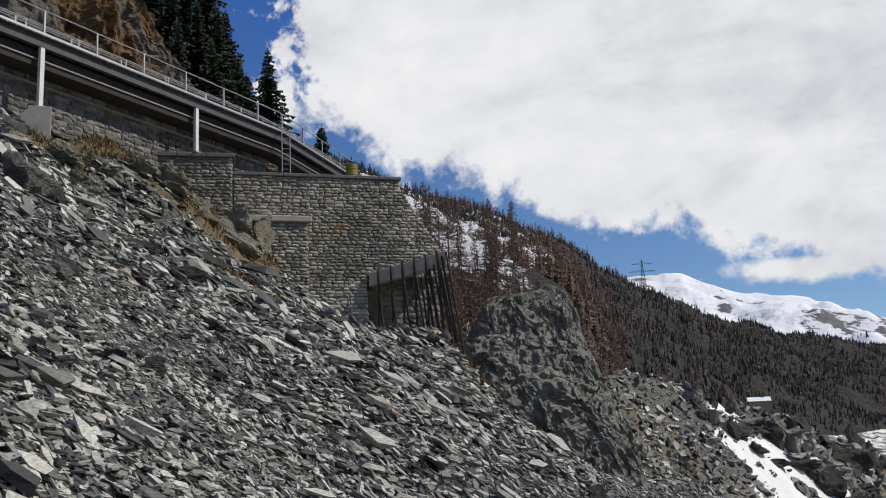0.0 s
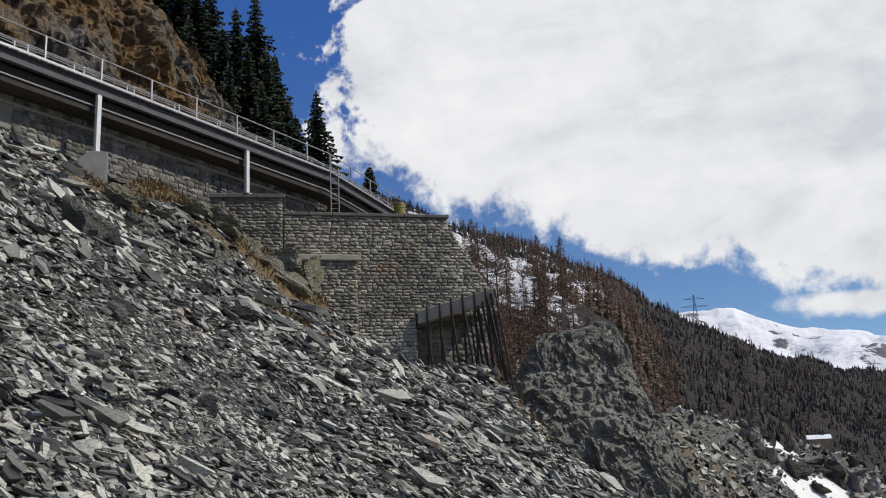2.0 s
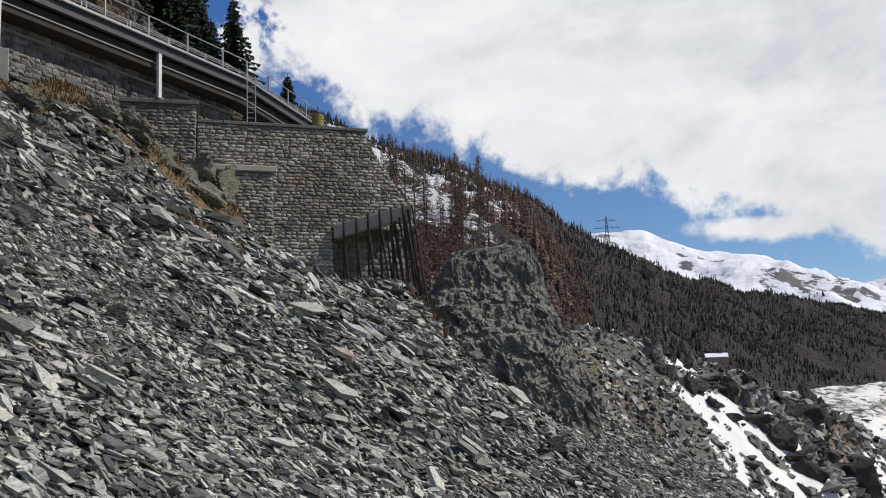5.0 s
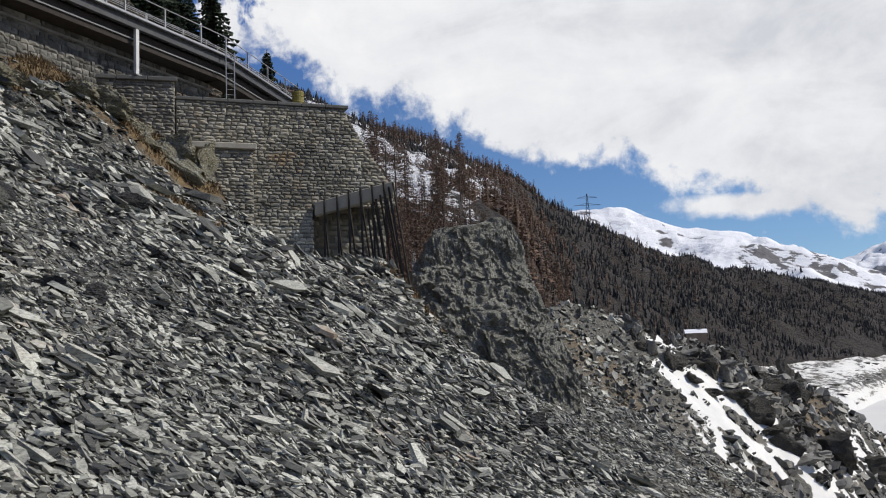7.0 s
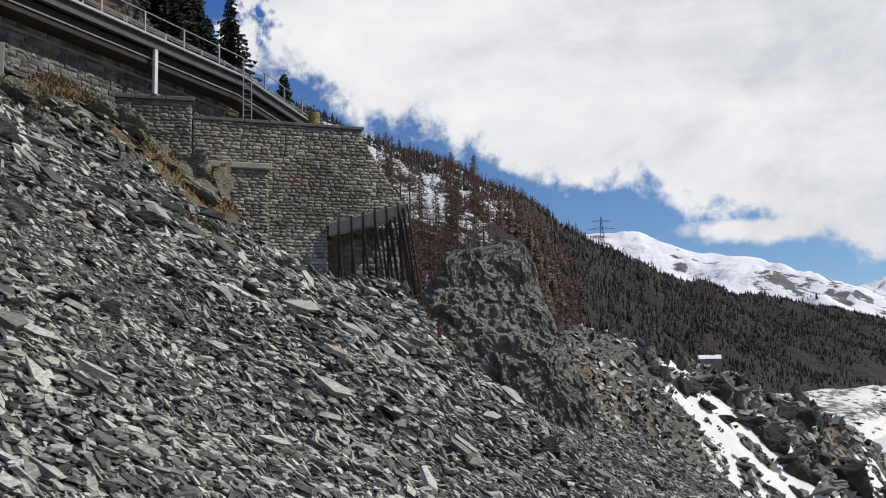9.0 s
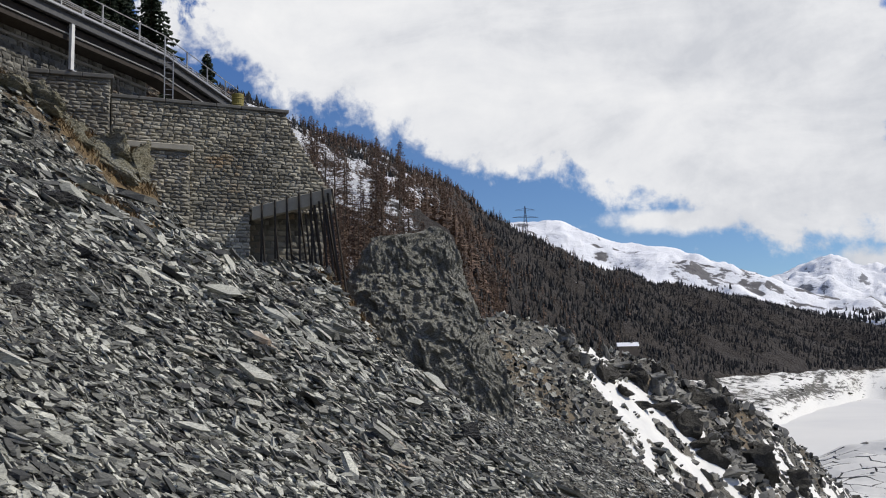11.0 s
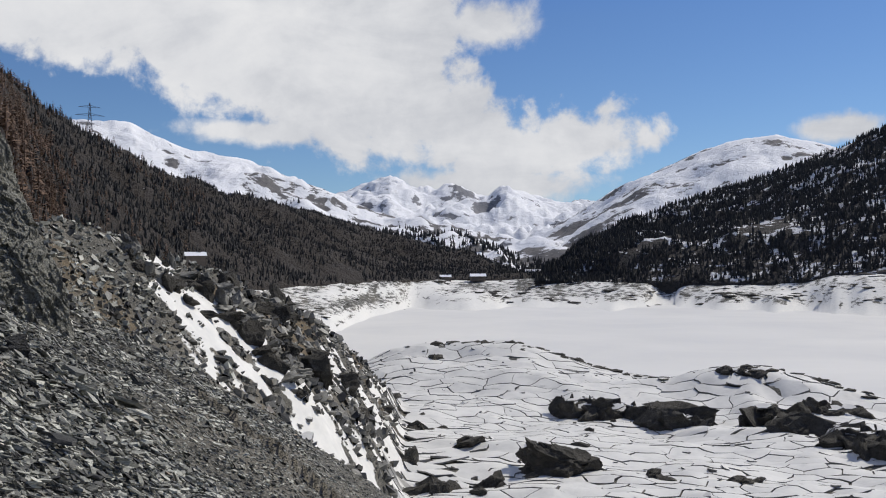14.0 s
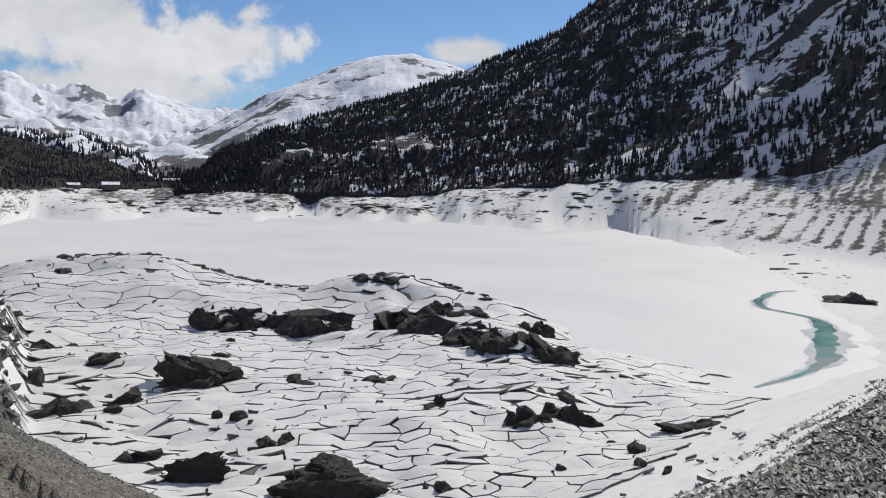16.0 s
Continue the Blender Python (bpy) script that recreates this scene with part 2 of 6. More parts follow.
def ice_material(name):
    m, k, s = material(name, 0.65)
    p = world_place(k)
    n = k.noise(p, 0.25, 7, 0.6)
    col = k.ramp(n, (0.3, (0.52, 0.515, 0.49)), (0.5, (0.62, 0.612, 0.575)), (0.75, (0.7, 0.69, 0.645)))
    # dust blown onto the snow
    dust = k.ramp(k.noise(k.map(p, (0.5, 0.5, 0.5)), 1.0, 8, 0.7), (0.55, 0.0), (0.78, 0.35))
    col = k.mix(dust, col, (0.5, 0.48, 0.45))
    # steep broken ice edges painted dark, standing in for shade in the cracks
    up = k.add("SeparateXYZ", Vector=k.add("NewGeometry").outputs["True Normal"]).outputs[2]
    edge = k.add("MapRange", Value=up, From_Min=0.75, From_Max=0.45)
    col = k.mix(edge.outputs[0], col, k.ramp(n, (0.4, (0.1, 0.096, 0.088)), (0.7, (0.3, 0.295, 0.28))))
    k.put(s.inputs["Base Color"], col)
    bump(k, s, k.noise(p, 1.3, 7, 0.6), 0.35, 0.25)
    return m


ICE_PLATE = ice_material("ice_plate")


def lake_material():
    m, k, s = material("lake_snow", 0.6)
    p = world_place(k)
    n = k.noise(k.map(p, (1, 1, 1)), 0.012, 6, 0.6, 0.5)
    col = k.ramp(n, (0.3, (0.57, 0.566, 0.545)), (0.5, (0.62, 0.613, 0.58)), (0.7, (0.66, 0.65, 0.612)))
    k.put(s.inputs["Base Color"], col)
    bump(k, s, k.noise(p, 0.4, 6, 0.6), 0.15, 0.2)
    return m


LAKE = lake_material()


def pool_material():
    m, k, s = material("melt_water", 0.08)
    p = world_place(k)
    k.put(s.inputs["Base Color"], k.ramp(k.noise(p, 0.05, 6, 0.6), (0.38, (0.12, 0.3, 0.27)), (0.5, (0.25, 0.42, 0.38)), (0.6, (0.4, 0.45, 0.44))))
    return m


POOL = pool_material()
SLUSH = plain_material("slush", ((0.35, (0.3, 0.33, 0.33)), (0.65, (0.52, 0.54, 0.54))), 0.4, 0.4)


def ground_material():
    """One sheet: scree gravel, brown turf, snow, by soft plan masks kept on the mesh."""
    m, k, s = material("ground_cover", 0.92)
    p = world_place(k)
    att = k.tree.nodes.new("ShaderNodeAttribute")
    att.attribute_name = "cover"
    sep = k.add("SeparateColor", Color=att.outputs["Color"])
    snow, turf, dust = sep.outputs
    coarse = k.noise(p, 0.6, 6, 0.6)
    cells = k.add("TexVoronoi", Vector=k.map(p, (1, 1, 1.6)), Scale=5.5, Randomness=1.0)
    grains = k.add("TexVoronoi", Vector=p, Scale=17.0)
    tone = k.math("ADD", k.math("MULTIPLY", coarse, 0.4), k.math("MULTIPLY", k.add("SeparateColor", Color=cells.outputs["Color"]).outputs[0], 0.35))
    tone = k.math("ADD", tone, k.math("MULTIPLY", k.add("SeparateColor", Color=grains.outputs["Color"]).outputs[0], 0.25))
    stone = k.ramp(tone, (0.2, (0.022, 0.022, 0.02)), (0.5, (0.06, 0.059, 0.052)), (0.8, (0.19, 0.187, 0.165)))
    stone = k.mix(k.math("MULTIPLY", dust, 0.8), stone, k.ramp(tone, (0.2, (0.07, 0.064, 0.052)), (0.8, (0.24, 0.22, 0.18))))
    grass = k.ramp(k.noise(p, 2.2, 7, 0.7), (0.3, (0.06, 0.042, 0.022)), (0.5, (0.14, 0.092, 0.042)), (0.7, (0.2, 0.155, 0.075)))
    col = k.mix(turf, stone, grass)
    rough = k.math("ADD", k.math("MULTIPLY", k.noise(k.map(p, (0.6, 0.6, 2.5)), 0.25, 9, 0.65), 0.7), k.math("MULTIPLY", k.noise(p, 1.5, 5, 0.6), 0.3))
    lie = k.add("MapRange", Value=k.math("ADD", k.math("MULTIPLY", snow, 1.3), k.math("MULTIPLY", k.math("SUBTRACT", rough, 0.5), 1.6)), From_Min=0.55, From_Max=0.66)
    white = k.ramp(coarse, (0.3, (0.62, 0.615, 0.585)), (0.7, (0.74, 0.73, 0.685)))
    col = k.mix(lie.outputs[0], col, white)
    k.put(s.inputs["Base Color"], col)
    h = k.math("ADD", k.math("MULTIPLY", cells.outputs["Distance"], 0.6), k.math("MULTIPLY", grains.outputs["Distance"], 0.3))
    bump(k, s, k.math("MULTIPLY", h, k.math("SUBTRACT", 1.0, k.math("MULTIPLY", lie.outputs[0], 0.85))), 0.9, 0.12)
    return m


GROUND = ground_material()


def mountain_material(name, bare, snow_low, snow_high, scale, change=None):
    """Rock and heath with snow that lies by patches, more of it higher up."""
    m, k, s = material(name, 0.95)
    p = world_place(k)
    z = k.add("SeparateXYZ", Vector=p).outputs[2]
    n = k.math("ADD", k.math("MULTIPLY", k.noise(p, scale, 10, 0.62, 0.4), 0.7), k.math("MULTIPLY", k.noise(k.map(p, (3, 3, 9)), scale, 8, 0.65), 0.3))
    up = k.add("SeparateXYZ", Vector=k.add("NewGeometry").outputs["Normal"]).outputs[2]
    high = k.add("MapRange", Value=z, From_Min=snow_low, From_Max=snow_high, To_Min=0.0, To_Max=1.0)
    amount = k.math("ADD", k.math("MULTIPLY", high.outputs[0], 0.5), k.math("ADD", k.math("MULTIPLY", k.math("SUBTRACT", n, 0.5), 3.4), k.math("MULTIPLY", k.math("SUBTRACT", up, 0.7), 0.8)))
    if change:
        # old snow thins out or thickens along the flank
        place = k.add("SeparateXYZ", Vector=p)
        along = k.add("MapRange", Value=k.math("DIVIDE", place.outputs[0], place.outputs[1]), From_Min=change[0], From_Max=change[1], To_Min=change[2], To_Max=change[3])
        amount = k.math("SUBTRACT", amount, along.outputs[0])
    lie = k.add("MapRange", Value=amount, From_Min=0.26, From_Max=0.32)
    rock = k.ramp(k.noise(p, scale * 6, 7, 0.65), *bare)
    white = k.ramp(n, (0.35, (0.62, 0.63, 0.66)), (0.65, (0.75, 0.755, 0.76)))
    k.put(s.inputs["Base Color"], k.mix(lie.outputs[0], rock, white))
    bump(k, s, n, 0.9, 20.0)
    return m


BROWN_HILL = mountain_material("larch_hillside", ((0.3, (0.028, 0.024, 0.021)), (0.7, (0.06, 0.05, 0.042))), -40, 900, 0.05, (0.08, 0.2, -0.12, 0.5))
DARK_HILL = mountain_material("forest_floor", ((0.3, (0.03, 0.028, 0.026)), (0.7, (0.07, 0.062, 0.055))), -220, 600, 0.03, (1.9, 3.2, 0.12, -0.15))
# farthest peaks: rock coloured paler and bluer, distance haze put into the colour
HAZED_PEAK_SNOW = mountain_material("hazed_peak_snow", ((0.3, (0.12, 0.125, 0.14)), (0.7, (0.22, 0.22, 0.23))), -2600, 900, 0.006)
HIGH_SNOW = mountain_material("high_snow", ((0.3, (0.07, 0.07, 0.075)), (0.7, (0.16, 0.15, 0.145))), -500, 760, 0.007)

# ---- helpers for building ----
def mesh_of(name, verts, faces, mat, smooth=False):
    me = bpy.data.meshes.new(name)
    me.from_pydata([tuple(v) for v in verts], [], [tuple(f) for f in faces])
    me.materials.append(mat)
    if smooth:
        me.shade_smooth()
    me.update()
    return me


def quick_mesh(name, verts, tris, mat, smooth=False):
    """A large triangle or quad mesh straight from arrays."""
    verts, tris = np.asarray(verts, np.float32), np.asarray(tris, np.int32)
    n, w = tris.shape
    me = bpy.data.meshes.new(name)
    me.vertices.add(len(verts))
    me.vertices.foreach_set("co", verts.ravel())
    me.loops.add(n * w)
    me.loops.foreach_set("vertex_index", tris.ravel())
    me.polygons.add(n)
    me.polygons.foreach_set("loop_start", np.arange(0, n * w, w, dtype=np.int32))
    me.materials.append(mat)
    me.update(calc_edges=True)
    me.validate()
    if smooth:
        me.shade_smooth()
    else:
        me.shade_flat()
    return me


def part(name, bm, mat, parent, label="", smooth=False):
    """Links a bmesh (or a mesh) as ONE mesh object under a thing or a part."""
    if isinstance(bm, bpy.types.Mesh):
        me = bm
    else:
        me = bpy.data.meshes.new(name)
        bm.normal_update()
        bm.to_mesh(me)
        bm.free()
        me.materials.append(mat)
        if smooth:
            me.shade_smooth()
    ob = new(name, me)
    ob.parent = parent
    if label:
        ob["label"] = label
    return ob


def thing(name, label, category, at=(0, 0, 0), group="", kind=""):
    ob = new(name)
    ob.location = at
    return tagged(ob, label, category, group, kind)


def hash2(ix, iy, seed):
    h = (ix.astype(np.int64) * 374761393 + iy.astype(np.int64) * 668265263 + seed * 1442695041) & 0xFFFFFFFF
    h = ((h ^ (h >> 13)) * 1274126177) & 0xFFFFFFFF
    return ((h ^ (h >> 16)) & 0xFFFF) / 65535.0


def vnoise(x, y, seed=0):
    x, y = np.asarray(x, float), np.asarray(y, float)
    ix, iy = np.floor(x), np.floor(y)
    fx, fy = x - ix, y - iy
    fx, fy = fx * fx * (3 - 2 * fx), fy * fy * (3 - 2 * fy)
    a, b = hash2(ix, iy, seed), hash2(ix + 1, iy, seed)
    c, d = hash2(ix, iy + 1, seed), hash2(ix + 1, iy + 1, seed)
    return (a * (1 - fx) + b * fx) * (1 - fy) + (c * (1 - fx) + d * fx) * fy - 0.5


def fbm(x, y, octaves=5, seed=0, gain=0.5):
    total, amp = 0.0, 1.0
    for i in range(octaves):
        total = total + amp * vnoise(x * 2**i + 17.3 * i, y * 2**i - 9.1 * i, seed + i)
        amp *= gain
    return total


def softmax(a, b, k):
    h = np.clip(0.5 + 0.5 * (a - b) / k, 0, 1)
    return b * (1 - h) + a * h + k * h * (1 - h)


def step01(a, b, x):
    t = np.clip((x - a) / (b - a), 0, 1)
    return t * t * (3 - 2 * t)


# ---- the lie of the land ----
CREST = ((10.0, 78.0, 39.6), (16.6, 88.5, 40.4), (30.7, 100.4, 37.4), (42.3, 110.0, 34.4), (56.6, 122.5, 30.0), (76.0, 141.0, 20.5), (97.0, 164.0, 9.5), (112.0, 180.0, 2.0))
SHORE_AZ = (0, 15, 22, 26.6, 29, 32, 39.5, 52, 60, 68, 70.6, 72, 74, 77, 80.2, 83, 90, 180)
SHORE_D = (330, 350, 420, 474, 680, 740, 793, 757, 700, 650, 590, 540, 470, 360, 262, 215, 180, 180)


FOOT_AZ = (0, 14.7, 20.8, 27.3, 34.2, 39.5, 44.9, 53.6, 58, 61.7, 66.7, 72, 78, 84, 104)
FOOT_D = (130, 330, 520, 720, 940, 960, 880, 840, 800, 780, 740, 680, 620, 560, 450)
FOOT_Z = (36, 28, 24, 23, 22, 21, 18, 19, 27, 30, 36, 38, 42, 70, 80)


def scree_height(x, y):
    edge = 20.5 + 0.25 * np.maximum(0, y - 26)
    over = x - edge
    drop = np.where(over > 0, over, 0) * np.clip(over / 6, 0, 1)
    d = np.hypot(x, y)
    hollow = 2.0 * step01(1.6, 5.5, d) * (1 - step01(16, 34, d))
    return 34.4 - 0.62 * x + 0.105 * y - 0.5 * drop - hollow + 1.9 * np.exp(-(((x + 0.3) / 2.0) ** 2) - ((y - 45) / 5.0) ** 2) - (0.5 + 0.5 * step01(-5, -12, x)) * step01(19, 30, d) * (x < 14) - 0.9 * np.exp(-(((x - 8) / 3.5) ** 2)) * step01(19, 30, d) * (y < 60) - 1.0 * np.exp(-(((x + 8.3) / 2.6) ** 2) - ((y - 41.5) / 4.5) ** 2)


def wall_shelf(x, y):
    """The grassy shelf that climbs to the foot of the walls."""
    off, run = (x + 17) * 0.777 - (y - 33) * 0.63, (x + 17) * 0.63 + (y - 33) * 0.777
    return step01(4.5, 1.0, off) * np.interp(run, (-8, -4, 2.7, 6.5, 9, 12.4, 14.5), (0, 1.0, 1.1, 2.6, 2.2, 2.3, 0))


def spur_height(x, y):
    best = np.full(np.shape(x), -50.0)
    for (x0, y0, z0), (x1, y1, z1) in zip(CREST, CREST[1:]):
        dx, dy = x1 - x0, y1 - y0
        t = np.clip(((x - x0) * dx + (y - y0) * dy) / (dx * dx + dy * dy), 0, 1)
        px, py = x - x0 - t * dx, y - y0 - t * dy
        front = px * dy - py * dx > 0
        best = np.maximum(best, z0 + t * (z1 - z0) - np.hypot(px, py) * np.where(front, np.interp(z0 + t * (z1 - z0), (8, 30, 36, 41), (2.2, 1.5, 1.1, 0.95)), 0.9) - np.where(front, 0.5 * np.maximum(0, np.hypot(px, py) - 14), 0))
    return best


def ledge_steps(az, d):
    """Two broken steps in the bed, falling towards the stand point."""
    z = 0
    for azs, ds, h in (((41, 43, 46, 49.5), (197, 197, 196, 185), 1.7), ((52, 55, 58, 62.5), (198, 178, 164, 153), 1.8)):
        off = d - np.interp(az, azs, ds)
        z = z + h * step01(azs[0] - 1, azs[0] + 1, az) * step01(azs[3] + 1, azs[3] - 1, az) * step01(-1.5, 1.5, off) * step01(26, 5, off)
    return z


def bank_side(x, y):
    """How far a place lies beyond the stony bank's ragged edge, towards the ice."""
    u, v = x * 0.966 - y * 0.26, x * 0.26 + y * 0.966
    return y - (22.8 + (x - 66) * (13.9 - 22.8) / 33) + 3 * fbm(x / 9, y / 30, 4, 22) + 9 * fbm(u / 13, v / 1.7, 4, 23)


def mound_height(x, y, az, d):
    def hump(cx, cy, h, along, across, turn):
        c, s = math.cos(turn), math.sin(turn)
        u, v = (x - cx) * c + (y - cy) * s, -(x - cx) * s + (y - cy) * c
        return h * np.exp(-((u / along) ** 2 + (v / across) ** 2))

    rim = np.interp(az, (30, 47, 52, 60, 64, 70, 76, 84), (275, 262, 238, 208, 190, 166, 165, 170))
    base = 7.0 - 0.025 * (d - 90) - 0.04 * np.maximum(0, az - 57)
    base = base - 0.16 * np.maximum(0, d - rim + 16)
    z = base + hump(152, 214, 11.5, 46, 34, -0.66) + hump(180, 137, 8.6, 22, 15, -0.7) + hump(188, 110, 5.5, 24, 13, -1.1)
    z = z + hump(145, 165, 3.0, 22, 12, -0.7)
    return z + 2.4 * fbm(x / 20, y / 20, 3, 5) + 0.8 * fbm(x / 7, y / 7, 2, 15) + ledge_steps(az, d)


POOL_LINE = ((77.4, 322, 0.5), (76.2, 314, 1.0), (75.35, 289, 1.5), (75.65, 274, 1.1), (76.7, 268, 0.8), (78.3, 259, 1.2), (78.9, 247, 2.2), (79.15, 234, 2.9),
             (79.3, 214, 2.8), (79.2, 199, 2.2), (78.55, 188, 1.2), (77.5, 179, 0.7), (76.4, 172, 0.6), (75.3, 166, 0.3))


def pool_bed(x, y):
    """The melt water's shallow channel along the shore."""
    best = np.full(np.shape(x), 99.0)
    for az, d, w in POOL_LINE:
        px, py = math.sin(radians(az)) * d, math.cos(radians(az)) * d
        best = np.minimum(best, np.hypot(x - px, (y - py)) - w)
    return -0.6 + 0.22 * np.maximum(best - 5.0, 0) + np.where(best > 40, 99, 0)


def ground_height(x, y):
    x, y = np.asarray(x, float), np.asarray(y, float)
    d, az = np.hypot(x, y), np.degrees(np.arctan2(x, y))
    near = np.exp(-((d / 14) ** 2))
    z = scree_height(x, y) + (1 - near) * (0.9 * fbm(x / 11, y / 11, 4, 2) + 0.25 * fbm(x / 2.2, y / 2.2, 3, 9))
    z = z + wall_shelf(x, y)
    z = softmax(z, spur_height(x, y) + 2.2 * fbm(x / 13, y / 13, 5, 3), 2.0)
    z = np.where((az > 20) & (az < 90) & (d > 55), softmax(z, mound_height(x, y, az, d), 1.5), z)
    bank = 23.3 - 0.0239 * x - 0.426 * np.maximum(y, -8 + 0 * y)
    bank = bank - 0.05 * np.maximum(0, -x)
    bank = np.where((x > 0), bank, -9)
    z = softmax(z, bank + 0.6 * fbm(x / 15, y / 15, 4, 8), 2.0)
    shore = np.interp(az, SHORE_AZ, SHORE_D, left=330, right=180) * (1 + 0.16 * fbm(az / 3.2, d / 300, 4, 4))
    foot_d, foot_z = np.interp(az, FOOT_AZ, FOOT_D), np.interp(az, FOOT_AZ, FOOT_Z)
    past = d - shore
    rise = np.clip(past / np.maximum(foot_d - shore, 40), -1, 4)
    steep, flats = np.clip((d - foot_d + 170) / 170, 0, 1), step01(63, 71, az)
    climb = (1 - flats) * foot_z * np.clip(rise, 0, 1) ** 0.9 + flats * (3.5 * np.clip(rise, 0, 1) + (foot_z - 3.5) * steep**1.2)
    far = np.where(past > 0, climb + np.maximum(rise - 1, 0) * 2, past * 0.05)
    far = far + np.clip(past / 40, 0, 1) * np.clip((1.15 - rise) * 4, 0.15, 1) * 6.0 * (1 - flats * 0.9) * fbm(x / 60, y / 60, 6, 6, 0.55)
    z = np.where(d > 220, np.maximum(z, far), z)
    return np.maximum(np.minimum(z, pool_bed(x, y)), -4.0)


def turf_amount(x, y):
    """Dry grass and earth under the walls, at the top of the scree."""
    d, az = np.hypot(x, y), np.degrees(np.arctan2(x, y))
    n = fbm(x / 5, y / 5, 4, 31)
    off = (x + 17) * 0.777 - (y - 33) * 0.63
    run = (x + 17) * 0.63 + (y - 33) * 0.777
    patch = n * 1.2 + 0.62 * step01(5.0, 1.2, off + 2.4 * n) * step01(-7, -3, run) * step01(16, 12, run)
    return step01(0.05, 0.3, patch - 0.3) * step01(22, 32, d) * (az < 3) * (d < 52)


def gully_snow(x, y, z):
    az = np.degrees(np.arctan2(x, y))
    low = np.maximum(0, 36.0 - z)
    gully = np.exp(-(((az - (16.6 + low * 0.50)) / (2.2 + 0.26 * low)) ** 2))
    return gully * (0.28 + 0.014 * low + 1.9 * fbm(x / 3.5, y / 3.5, 4, 26))


def make_ground():
    fine = np.arange(-36, 97, 0.3)
    azs = np.radians(np.concatenate([fine, np.arange(97, 324, 4.0)]))
    rad = [1.5]
    while rad[-1] < 1400:
        r = rad[-1]
        rad.append(r * (1.022 if r < 320 else 1.03))
    rad = np.array(rad + [1800, 2600, 3600, 4700])
    a, r = np.meshgrid(azs, rad, indexing="ij")
    x, y = np.sin(a) * r, np.cos(a) * r
    z = ground_height(x, y)
    back = (np.degrees(a) > 97) | (np.degrees(a) < -30)
    na, nr = a.shape
    verts = np.stack([x, y, z], -1).reshape(-1, 3)
    idx = np.arange(na * nr).reshape(na, nr)
    nxt = np.roll(idx, -1, 0)
    faces = np.stack([idx[:, :-1], idx[:, 1:], nxt[:, 1:], nxt[:, :-1]], -1).reshape(-1, 4)
    verts = np.vstack([verts, [[0, 0, float(ground_height(0.01, 0.01))]]])
    me = quick_mesh("ground", verts, faces, GROUND, True)
    bm = bmesh.new()
    bm.from_mesh(me)
    bm.verts.ensure_lookup_table()
    c = bm.verts[na * nr]
    for i in range(na):
        bm.faces.new((c, bm.verts[idx[i, 0]], bm.verts[nxt[i, 0]]))
    bmesh.ops.recalc_face_normals(bm, faces=bm.faces)
    bm.to_mesh(me)
    bm.free()
    me.shade_smooth()
    # plan masks: snow, turf, pale dust
    vx, vy, vz = verts.T
    d, az = np.hypot(vx, vy), np.degrees(np.arctan2(vx, vy))
    side = bank_side(vx, vy)
    mound, spur, slope = mound_height(vx, vy, az, d), spur_height(vx, vy), scree_height(vx, vy)
    bed = (az > 24) * (az < 85) * (d > 58) * step01(-2.0, 0.5, mound - np.maximum(np.maximum(spur, slope), 23.3 - 0.0239 * vx - 0.426 * vy)) * (d < 330)
    on_spur = step01(-3.0, 0.0, spur - np.maximum(mound, slope)) * (d > 58) * (d < 300) * (az > 8)
    snow = 0.95 * step01(-8, 3, side) * (az > 58) * (d > 40) * step01(57, 66, az)
    snow = np.maximum(snow, bed * (0.08 + 0.60 * step01(60, 70, az) + 0.5 * fbm(vx / 14, vy / 14, 4, 24)))
    snow = np.maximum(snow, on_spur * gully_snow(vx, vy, vz))
    snow = np.maximum(snow, (d > 330) * (0.50 + 0.30 * fbm(vx / 110, vz / 2.5, 4, 27) + 0.05 * step01(50, 60, az)))
    snow = np.where((d > 300) & (az > 20), np.where(vz < 3 + 2.5 * fbm(vx / 50, vy / 50, 4, 21), 0.92, snow), snow)
    snow = np.where((az < 10) | (az > 200), 0, snow)
    streaky = step01(58, 74, az + 12 * fbm(vx / 60, vy / 60, 4, 29)) * (d > 225) * step01(2, 6, vz)
    snow = snow * (1 - streaky) + streaky * (0.47 + 0.14 * fbm(vx / 60, vy / 60, 4, 28) + 0.42 * fbm(vx / 160, vz / 1.8, 3, 30))
    turf = turf_amount(vx, vy)
    turf = np.maximum(turf, on_spur * 0.55 * step01(0.12, 0.4, fbm(vx / 9, vy / 9, 4, 33)))
    dust = np.clip(step01(0.0, 0.4, fbm(vx / 8, vy / 8, 4, 41)) + 0.4 * step01(6, 18, vx) * (d < 150), 0, 1)
    lay = me.color_attributes.new("cover", "FLOAT_COLOR", "POINT")
    lay.data.foreach_set("color", np.stack([snow, turf, dust, np.ones(len(verts))], -1).astype(np.float32).ravel())
    ob = new("ground", me)
    return tagged(ob, "grey slate scree falling to a snowy drained lake bed", "ground", kind="structure")


make_ground()


def make_lake():
    n = 96
    az = np.linspace(20, 84, n)
    rows = []
    for r in (150, 230, 330, 460, 620, 830):
        rows.append(np.stack([np.sin(np.radians(az)) * r, np.cos(np.radians(az)) * r, np.full(n, 0.0)], -1))
    verts = np.concatenate(rows)
    idx = np.arange(len(verts)).reshape(len(rows), n)
    faces = np.stack([idx[:-1, :-1], idx[:-1, 1:], idx[1:, 1:], idx[1:, :-1]], -1).reshape(-1, 4)
    ob = new("water", quick_mesh("water", verts, faces, LAKE, True))
    tagged(ob, "frozen lake under smooth white snow", "lake", kind="structure")


make_lake()


